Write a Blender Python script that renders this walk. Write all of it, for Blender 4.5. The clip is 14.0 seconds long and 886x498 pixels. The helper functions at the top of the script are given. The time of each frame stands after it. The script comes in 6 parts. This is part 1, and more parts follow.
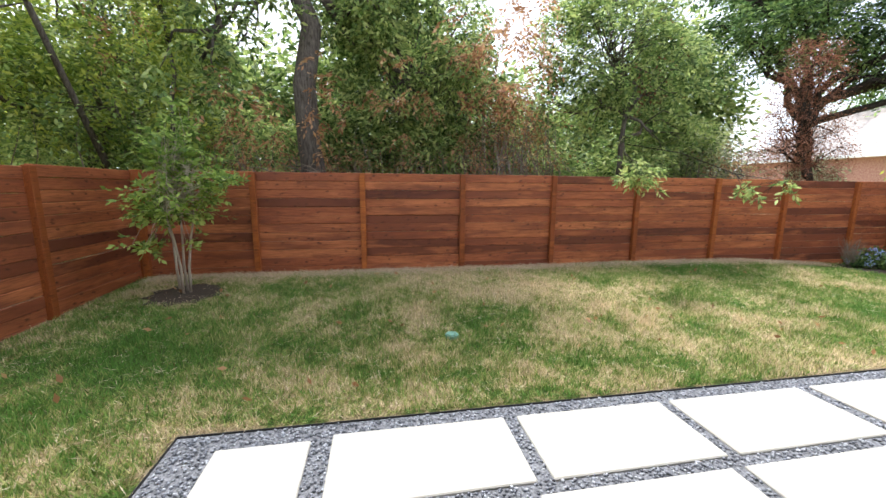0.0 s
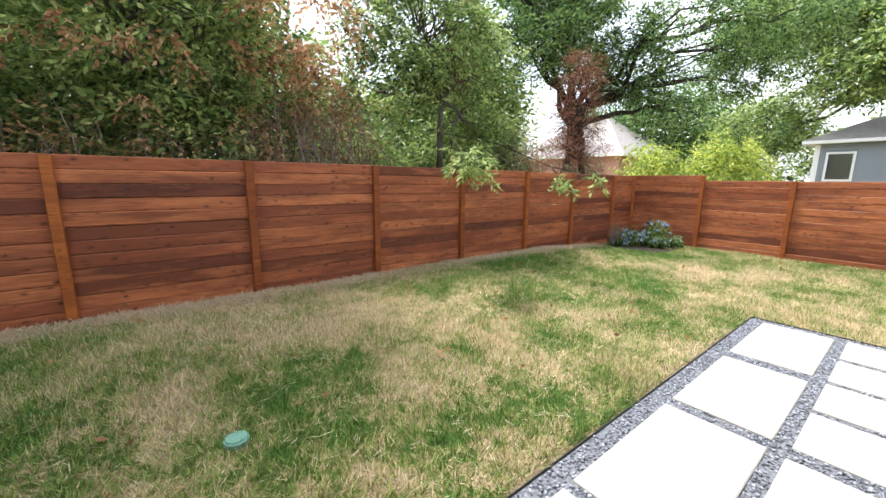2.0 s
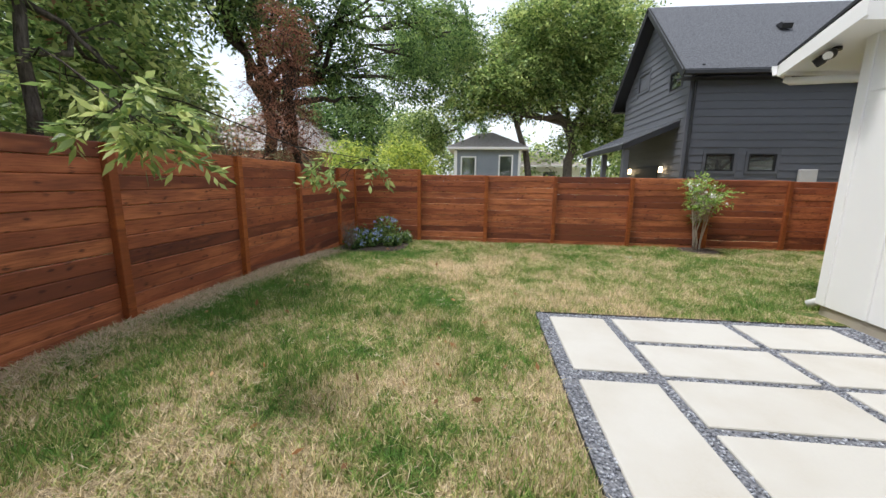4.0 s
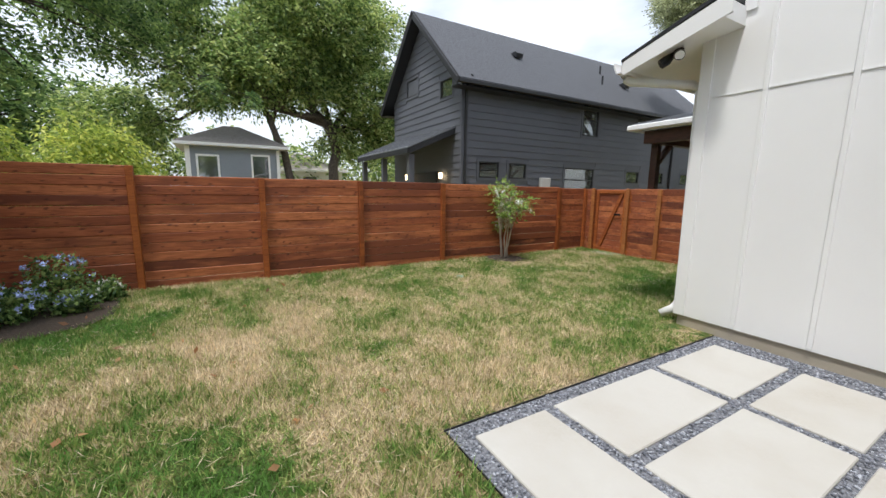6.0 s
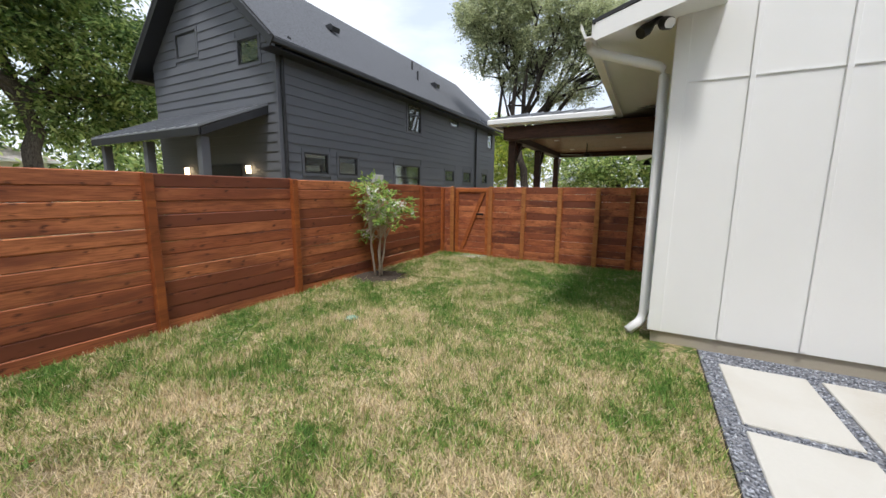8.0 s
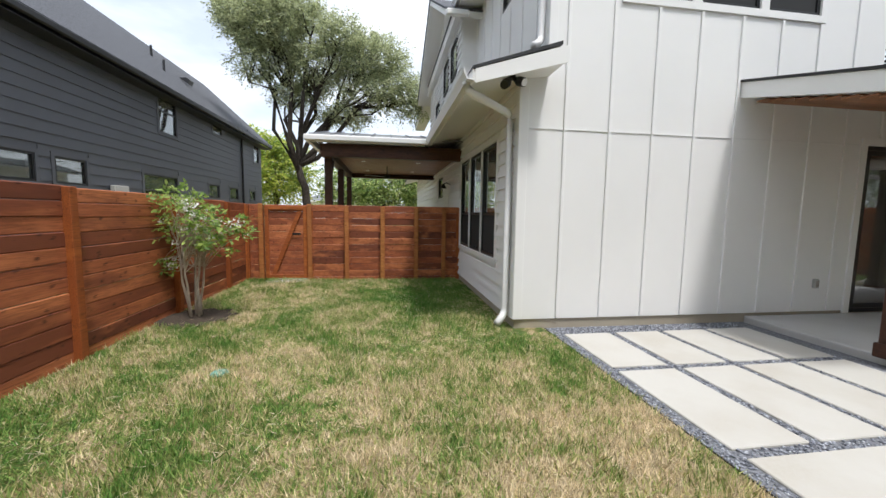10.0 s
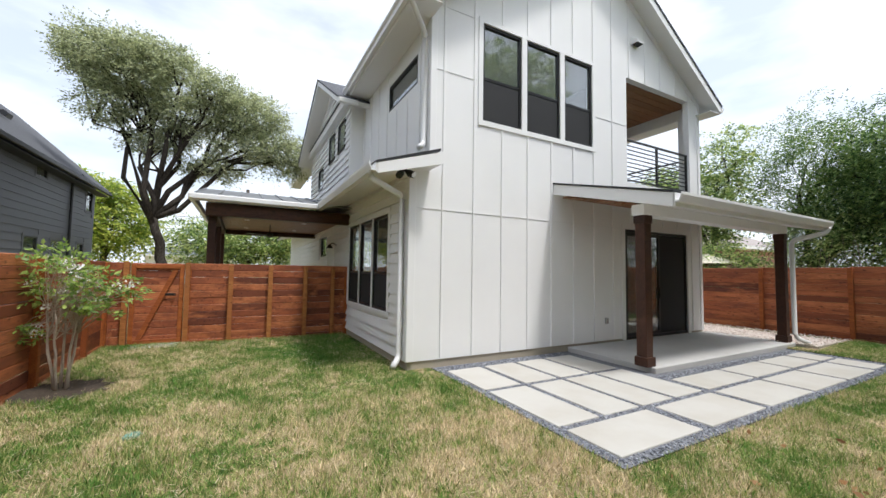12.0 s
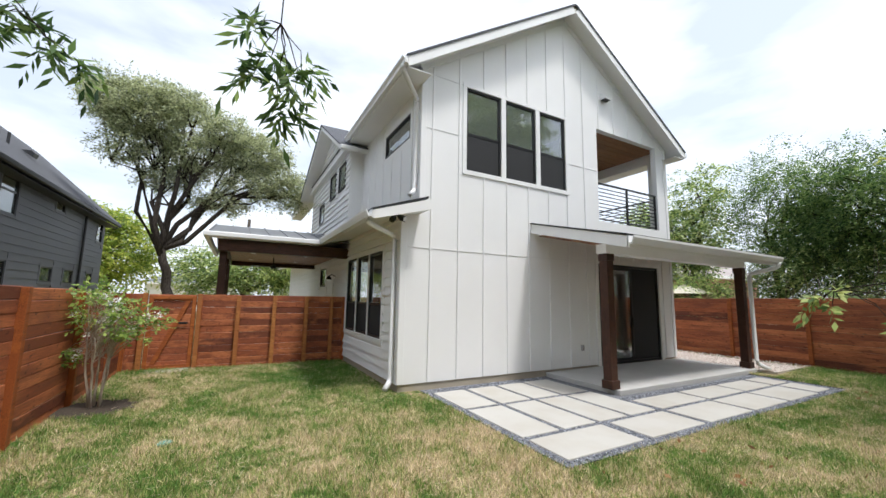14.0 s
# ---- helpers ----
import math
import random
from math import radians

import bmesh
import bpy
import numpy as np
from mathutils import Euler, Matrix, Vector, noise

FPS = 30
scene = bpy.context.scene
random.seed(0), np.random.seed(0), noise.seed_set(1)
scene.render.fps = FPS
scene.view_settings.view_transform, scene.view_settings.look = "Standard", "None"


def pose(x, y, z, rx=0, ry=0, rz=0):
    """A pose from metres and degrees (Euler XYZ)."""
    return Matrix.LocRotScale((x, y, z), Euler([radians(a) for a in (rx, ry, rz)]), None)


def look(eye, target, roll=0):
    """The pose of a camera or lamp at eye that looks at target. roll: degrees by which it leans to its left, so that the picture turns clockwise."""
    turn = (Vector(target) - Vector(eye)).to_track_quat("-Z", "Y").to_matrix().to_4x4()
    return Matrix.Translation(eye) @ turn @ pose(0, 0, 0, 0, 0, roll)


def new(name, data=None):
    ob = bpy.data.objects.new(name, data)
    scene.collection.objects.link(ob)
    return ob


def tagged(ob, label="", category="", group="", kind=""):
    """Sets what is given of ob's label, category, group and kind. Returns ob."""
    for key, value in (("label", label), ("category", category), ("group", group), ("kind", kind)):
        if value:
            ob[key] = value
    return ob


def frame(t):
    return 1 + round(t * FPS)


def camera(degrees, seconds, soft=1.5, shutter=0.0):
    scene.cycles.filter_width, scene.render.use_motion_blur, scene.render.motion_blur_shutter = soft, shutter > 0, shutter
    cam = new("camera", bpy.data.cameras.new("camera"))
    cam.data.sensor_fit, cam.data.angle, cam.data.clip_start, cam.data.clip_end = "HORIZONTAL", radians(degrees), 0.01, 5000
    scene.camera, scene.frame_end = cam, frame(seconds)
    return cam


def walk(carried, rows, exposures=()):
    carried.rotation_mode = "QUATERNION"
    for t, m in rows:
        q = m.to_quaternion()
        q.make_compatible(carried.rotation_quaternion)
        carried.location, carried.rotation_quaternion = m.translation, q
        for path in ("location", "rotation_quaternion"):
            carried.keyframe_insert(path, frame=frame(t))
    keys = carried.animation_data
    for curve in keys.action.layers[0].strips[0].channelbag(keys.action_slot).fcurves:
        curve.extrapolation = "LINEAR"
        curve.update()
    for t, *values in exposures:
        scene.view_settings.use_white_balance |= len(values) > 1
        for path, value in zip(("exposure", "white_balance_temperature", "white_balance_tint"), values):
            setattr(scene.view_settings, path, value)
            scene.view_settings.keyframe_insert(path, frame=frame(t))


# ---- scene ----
cam = camera(99.7, 14.0)
# seconds, eye, turn
ROWS = [
    (0.0, 0.561, 0.159, 1.646, 80.68, -0.39, -9.88),
    (0.5, 0.601, 0.423, 1.671, 80.28, -0.37, -14.32),
    (1.0, 0.667, 0.752, 1.708, 79.85, -0.42, -20.14),
    (1.5, 0.837, 1.125, 1.733, 79.54, -0.49, -28.19),
    (2.0, 1.060, 1.530, 1.665, 79.59, -0.53, -37.87),
    (2.5, 1.324, 2.003, 1.595, 79.72, -0.49, -50.85),
    (3.0, 1.642, 2.515, 1.614, 79.31, -0.49, -62.30),
    (3.5, 1.987, 2.978, 1.569, 79.36, -0.57, -73.12),
    (6.0, 4.998, 3.814, 1.565, 80.96, -0.74, -119.75),
    (6.5, 5.653, 3.690, 1.576, 81.00, -0.79, -127.35),
    (7.0, 6.298, 3.557, 1.571, 81.13, -0.83, -135.44),
    (9.5, 8.776, 3.675, 1.513, 82.18, -0.69, -178.43),
    (10.0, 9.014, 3.811, 1.498, 84.52, -0.90, -188.55),
    (10.5, 9.208, 4.033, 1.509, 86.79, -0.90, -196.69),
    (11.0, 9.382, 4.273, 1.494, 89.46, -1.00, -202.35),
    (11.5, 9.555, 4.444, 1.523, 91.35, -0.90, -206.62),
    (12.0, 9.709, 4.679, 1.564, 93.33, -0.90, -208.47),
    (12.5, 9.792, 4.923, 1.568, 94.99, -0.80, -208.71),
    (13.0, 9.839, 5.173, 1.619, 96.07, -0.87, -208.70),
    (13.5, 9.903, 5.372, 1.627, 96.86, -0.99, -208.74),
    (14.0, 9.956, 5.512, 1.648, 97.47, -0.99, -208.88),
]
walk(cam, [(t, pose(x, y, z, rx, ry, rz)) for t, x, y, z, rx, ry, rz in ROWS],
     [(0.0, 1.35), (1.5, 1.48), (2.5, 1.2), (3.5, 0.75), (6.5, 0.50), (9.5, 0.60), (11.0, 0.58), (14.0, 0.57)])

# ---- light: hazy bright sky with broken cloud, soft sun from behind the north trees ----
SUN_AZ, SUN_EL = 24.0, 68.0  # degrees from +y towards -x; height
world = bpy.data.worlds.new("sky")
scene.world = world
world.use_nodes = True
wn, wl = world.node_tree.nodes, world.node_tree.links
wn.clear()
sky = wn.new("ShaderNodeTexSky")
sky.sky_type, sky.sun_disc = "NISHITA", False
sky.sun_elevation, sky.sun_rotation = radians(SUN_EL), radians(-SUN_AZ)
sky.air_density, sky.dust_density = 1.0, 3.0
w_out, w_bg, w_mix = wn.new("ShaderNodeOutputWorld"), wn.new("ShaderNodeBackground"), wn.new("ShaderNodeMix")
w_tc, w_map, w_noise, w_ramp = wn.new("ShaderNodeTexCoord"), wn.new("ShaderNodeMapping"), wn.new("ShaderNodeTexNoise"), wn.new("ShaderNodeValToRGB")
w_map.inputs["Scale"].default_value = (1.6, 1.6, 4.5)
w_map.inputs["Location"].default_value = (0.35, 0.9, 0.0)
w_noise.inputs["Scale"].default_value, w_noise.inputs["Detail"].default_value = 1.7, 7.0
w_ramp.color_ramp.elements[0].position, w_ramp.color_ramp.elements[1].position = 0.38, 0.68
w_ramp.color_ramp.elements[0].color = (0.45, 0.45, 0.45, 1)
w_mix.data_type = "RGBA"
w_mix.inputs["B"].default_value = (6.6, 7.0, 7.7, 1)
wl.new(w_tc.outputs["Generated"], w_map.inputs["Vector"])
wl.new(w_map.outputs["Vector"], w_noise.inputs["Vector"])
wl.new(w_noise.outputs["Fac"], w_ramp.inputs["Fac"])
wl.new(w_ramp.outputs["Color"], w_mix.inputs["Factor"])
wl.new(sky.outputs["Color"], w_mix.inputs["A"])
wl.new(w_mix.outputs["Result"], w_bg.inputs["Color"])
w_bg.inputs["Strength"].default_value = 0.14
wl.new(w_bg.outputs["Background"], w_out.inputs["Surface"])
sun = new("sun", bpy.data.lights.new("sun", "SUN"))
sun.data.energy, sun.data.angle, sun.data.color = 2.2, radians(8), (1.0, 0.985, 0.965)
_az, _el = radians(SUN_AZ), radians(SUN_EL)
sun.matrix_world = look((-20 * math.sin(_az), 20 * math.cos(_az), 20 * math.tan(_el)), (0, 0, 0))

# ---- materials ----
class Mat:
    """A node material with a Principled shader and shorthands for its nodes."""

    def __init__(self, name, rough=0.7, metal=0.0, spec=0.5):
        self.m = bpy.data.materials.new(name)
        self.m.use_nodes = True
        self.n, self.l = self.m.node_tree.nodes, self.m.node_tree.links
        self.b = self.n["Principled BSDF"]
        self.out = self.n["Material Output"]
        self.b.inputs["Roughness"].default_value = rough
        self.b.inputs["Metallic"].default_value = metal
        self.b.inputs["Specular IOR Level"].default_value = spec

    def node(self, kind, **values):
        nd = self.n.new("ShaderNode" + kind)
        for key, v in values.items():
            nd.inputs[key.replace("_", " ")].default_value = v
        return nd

    def coords(self, scale=(1, 1, 1), shift=False):
        tc, mp = self.node("TexCoord"), self.node("Mapping", Scale=scale)
        self.l.new(tc.outputs["Object"], mp.inputs["Vector"])
        if shift:
            info, mul, add = self.node("ObjectInfo"), self.node("Math"), self.node("Vector" "Math")
            mul.operation = "MULTIPLY"
            mul.inputs[1].default_value = 37.0
            self.l.new(info.outputs["Random"], mul.inputs[0])
            self.l.new(mp.outputs["Vector"], add.inputs[0])
            self.l.new(mul.outputs[0], add.inputs[1])
            return add.outputs[0]
        return mp.outputs["Vector"]

    def noise(self, vec, scale, detail=4.0, rough=0.55):
        nd = self.node("TexNoise", Scale=scale, Detail=detail, Roughness=rough)
        self.l.new(vec, nd.inputs["Vector"])
        return nd.outputs["Fac"]

    def ramp(self, fac, stops):
        nd = self.node("ValToRGB")
        el = nd.color_ramp.elements
        while len(el) < len(stops):
            el.new(0.5)
        for e, (p, c) in zip(el, stops):
            e.position, e.color = p, (*c, 1) if len(c) == 3 else c
        self.l.new(fac, nd.inputs["Fac"])
        return nd.outputs["Color"]

    def mix(self, fac, a, b, mode="MIX"):
        nd = self.node("Mix")
        nd.data_type, nd.blend_type = "RGBA", mode
        for key, v in (("Factor", fac), ("A", a), ("B", b)):
            if isinstance(v, (int, float)):
                nd.inputs[key].default_value = v
            elif isinstance(v, tuple):
                nd.inputs[key].default_value = (*v, 1)
            else:
                self.l.new(v, nd.inputs[key])
        return nd.outputs["Result"]

    def color(self, c):
        if isinstance(c, tuple):
            self.b.inputs["Base Color"].default_value = (*c, 1)
        else:
            self.l.new(c, self.b.inputs["Base Color"])
        return self

    def bump(self, h, strength=0.3, dist=0.01):
        nd = self.node("Bump", Strength=strength, Distance=dist)
        self.l.new(h, nd.inputs["Height"])
        self.l.new(nd.outputs["Normal"], self.b.inputs["Normal"])
        return self

    def roughness(self, fac, lo, hi):
        nd = self.node("MapRange")
        nd.inputs["To Min"].default_value, nd.inputs["To Max"].default_value = lo, hi
        self.l.new(fac, nd.inputs["Value"])
        self.l.new(nd.outputs["Result"], self.b.inputs["Roughness"])
        return self


def painted(name, c, rough=0.55, vary=0.06, grain=60.0, bump=0.08):
    k = Mat(name, rough)
    v = k.coords()
    big, fine = k.noise(v, 0.9, 5), k.noise(v, grain, 3)
    dark = tuple(x * (1 - 2.2 * vary) for x in c)
    k.color(k.mix(fine, k.ramp(big, [(0.3, dark), (0.62, c)]), tuple(x * (1 - vary) for x in c)))
    k.bump(fine, bump, 0.004).roughness(big, rough - 0.08, rough + 0.12)
    return k.m


def stained_wood(name, light, mid, dark, rough=0.55):
    """Stained boards: each one a tone of its own, with soft long grain, stain drifts and knots."""
    k = Mat(name, rough, spec=0.28)
    info = k.node("ObjectInfo")
    grain = k.noise(k.coords((1.0, 16, 16), shift=True), 5.0, 7, 0.62)
    drift = k.noise(k.coords((0.9, 5, 5), shift=True), 1.3, 3)
    base = k.ramp(info.outputs["Random"], [(0.0, dark), (0.14, tuple((a + b) / 2 for a, b in zip(dark, mid))), (0.34, mid), (0.62, tuple((a + b) / 2 for a, b in zip(light, mid))), (0.86, light), (1.0, mid)])
    c = k.mix(k.ramp(grain, [(0.34, (0.75, 0.75, 0.75)), (0.60, (0, 0, 0))]), base, tuple(x * 0.42 for x in mid))
    c = k.mix(k.ramp(drift, [(0.48, (0, 0, 0)), (0.68, (0.85, 0.85, 0.85))]), c, tuple(0.65 * a + 0.35 * b for a, b in zip(dark, mid)))
    c = k.mix(k.ramp(drift, [(0.28, (0.6, 0.6, 0.6)), (0.44, (0, 0, 0))]), c, light)
    # knots with a darker heart, bunched on some boards
    knots = k.node("TexVoronoi", Scale=1.0)
    warp = k.node("Vector" "Math")
    k.l.new(k.coords((6.5, 11, 11), shift=True), warp.inputs[0])
    k.l.new(grain, warp.inputs[1])
    k.l.new(warp.outputs[0], knots.inputs["Vector"])
    c = k.mix(k.ramp(knots.outputs["Distance"], [(0.08, (0.85, 0.85, 0.85)), (0.24, (0, 0, 0))]), c, tuple(x * 0.6 for x in dark))
    k.color(c).bump(grain, 0.35, 0.004).roughness(grain, rough - 0.12, rough + 0.15)
    return k.m


def leaf_mat(name, stops, shine=0.45):
    """Leaves: a tone per leaf, light passing through."""
    k = Mat(name, shine, spec=0.35)
    geo = k.node("NewGeometry")
    patch = k.noise(k.coords(), 0.55, 2)
    add = k.node("Math")
    add.operation = "MULTIPLY_ADD"
    k.l.new(patch, add.inputs[0])
    add.inputs[1].default_value = 0.8
    sub = k.node("Math")
    sub.operation = "MULTIPLY_ADD"
    k.l.new(geo.outputs["Random Per Island"], sub.inputs[0])
    sub.inputs[1].default_value, sub.inputs[2].default_value = 0.95, -0.36
    k.l.new(sub.outputs[0], add.inputs[2])
    c = k.ramp(add.outputs[0], stops)
    k.color(c)
    tr, mx = k.node("BsdfTranslucent"), k.node("MixShader")
    k.l.new(c, tr.inputs["Color"])
    mx.inputs["Fac"].default_value = 0.5
    k.l.new(k.b.outputs["BSDF"], mx.inputs[1])
    k.l.new(tr.outputs["BSDF"], mx.inputs[2])
    k.l.new(mx.outputs["Shader"], k.out.inputs["Surface"])
    return k.m


def glass_mat(name):
    k = Mat(name, 0.015, spec=0.9)
    k.b.inputs["IOR"].default_value = 2.3
    k.b.inputs["Transmission Weight"].default_value = 0.85
    k.color((0.45, 0.5, 0.48))
    return k.m


def bark_mat(name, a, b):
    k = Mat(name, 0.9, spec=0.2)
    g = k.noise(k.coords((9, 9, 1.6)), 3.0, 6, 0.7)
    k.color(k.ramp(g, [(0.35, a), (0.68, b)])).bump(g, 0.9, 0.03)
    return k.m


def lawn_field(k, per_blade=0.0):
    """How green the turf is, from straw to lush, at three scales."""
    v = k.coords()
    total = None
    lush = [(-1.9, 3.9, 2.0, 0.22), (6.2, 6.3, 1.3, 0.22), (2.0, 4.1, 0.8, 0.12), (7.4, 4.3, 0.8, 0.12), (9.9, 5.3, 1.3, 0.28), (8.2, -3.4, 1.9, 0.24), (11.2, 0.9, 0.9, 0.14), (4.2, 3.3, 1.0, 0.10), (7.3, -0.3, 0.9, 0.18)]
    worn = [(2.4, 6.0, 1.5, -0.20), (3.5, 4.2, 1.1, -0.10), (9.0, 3.6, 1.6, -0.22), (10.2, 2.6, 1.0, -0.14), (7.8, 1.5, 1.3, -0.15), (10.5, 0.3, 0.8, -0.20), (9.6, -1.4, 0.7, -0.20), (7.4, 2.8, 0.9, -0.12), (4.9, 2.8, 0.9, -0.12)]
    for sx, sy, sr, amount in lush + worn:
        far, fall = k.node("Vector" "Math"), k.node("MapRange")
        far.operation, fall.interpolation_type = "DISTANCE", "SMOOTHSTEP"
        far.inputs[1].default_value = (sx, sy, 0.05)
        fall.inputs["From Min"].default_value, fall.inputs["From Max"].default_value = 0.0, sr * 1.25
        fall.inputs["To Min"].default_value, fall.inputs["To Max"].default_value = amount, 0.0
        k.l.new(v, far.inputs[0])
        k.l.new(far.outputs["Value"], fall.inputs["Value"])
        nd = k.node("Math")
        k.l.new(fall.outputs["Result"], nd.inputs[0])
        nd.inputs[1].default_value = -1.17 if total is None else 0.0
        if total is not None:
            k.l.new(total, nd.inputs[1])
        total = nd.outputs[0]
    for scale, weight, detail in ((0.33, 0.55, 2), (1.7, 1.35, 5), (8.0, 0.9, 3), (24.0, 0.5, 2)):
        nd = k.node("Math")
        nd.operation = "MULTIPLY_ADD"
        k.l.new(k.noise(v, scale, detail, 0.62), nd.inputs[0])
        nd.inputs[1].default_value = weight
        k.l.new(total, nd.inputs[2])
        total = nd.outputs[0]
    if per_blade:
        geo, nd = k.node("NewGeometry"), k.node("Math")
        nd.operation = "MULTIPLY_ADD"
        k.l.new(geo.outputs["Random Per Island"], nd.inputs[0])
        nd.inputs[1].default_value = per_blade
        k.l.new(total, nd.inputs[2])
        total = nd.outputs[0]
    return total, v


def grass_mat():
    k = Mat("grass_blades", 0.6, spec=0.25)
    f, v = lawn_field(k, 0.46)
    tone = k.ramp(f, [(0.36, (0.75, 0.635, 0.445)), (0.54, (0.66, 0.56, 0.345)), (0.66, (0.42, 0.44, 0.165)), (0.78, (0.23, 0.335, 0.088)), (1.0, (0.115, 0.25, 0.05))])
    geo, spin, cut = k.node("NewGeometry"), k.node("Math"), k.node("Math")
    spin.operation, cut.operation = "MULTIPLY", "FRACT"
    spin.inputs[1].default_value = 17.3
    k.l.new(geo.outputs["Random Per Island"], spin.inputs[0])
    k.l.new(spin.outputs[0], cut.inputs[0])
    tone = k.mix(1.0, tone, k.ramp(cut.outputs[0], [(0.0, (0.46, 0.44, 0.40)), (0.35, (1.0, 1.0, 1.0)), (1.0, (1.30, 1.30, 1.30))]), "MULTIPLY")
    k.color(tone)
    tr, mx = k.node("BsdfTranslucent"), k.node("MixShader")
    k.l.new(tone, tr.inputs["Color"])
    mx.inputs["Fac"].default_value = 0.35
    k.l.new(k.b.outputs["BSDF"], mx.inputs[1])
    k.l.new(tr.outputs["BSDF"], mx.inputs[2])
    k.l.new(mx.outputs["Shader"], k.out.inputs["Surface"])
    return k.m


def turf_mat():
    k = Mat("turf", 0.95, spec=0.1)
    f, v = lawn_field(k)
    fine = k.noise(v, 90, 4, 0.7)
    tone = k.ramp(f, [(0.28, (0.64, 0.51, 0.33)), (0.47, (0.52, 0.42, 0.23)), (0.57, (0.22, 0.255, 0.08)), (0.74, (0.08, 0.17, 0.04))])
    k.color(k.mix(k.ramp(fine, [(0.38, (0, 0, 0)), (0.6, (1, 1, 1))]), k.mix(0.75, tone, (0.07, 0.05, 0.028)), tone)).bump(fine, 0.8, 0.03)
    return k.m


def speckled(name, stops, scale, rough=0.85, bump=0.5):
    k = Mat(name, rough)
    v = k.coords()
    f = k.noise(v, scale, 5, 0.65)
    k.color(k.ramp(f, stops)).bump(f, bump, 0.01)
    return k.m


def stone_mat(name, stops):
    k = Mat(name, 0.75)
    geo = k.node("NewGeometry")
    k.color(k.ramp(geo.outputs["Random Per Island"], stops))
    k.bump(k.noise(k.coords(), 160, 3), 0.3, 0.003)
    return k.m


def concrete(name, c, stain, rough=0.7):
    k = Mat(name, rough, spec=0.35)
    v = k.coords(shift=True)
    big, fine = k.noise(v, 1.6, 4, 0.5), k.noise(v, 45, 5)
    tone = k.mix(k.ramp(big, [(0.42, (0, 0, 0)), (0.68, (1, 1, 1))]), c, stain)
    k.color(k.mix(fine, tone, tuple(x * 0.93 for x in c))).bump(fine, 0.12, 0.004)
    return k.m


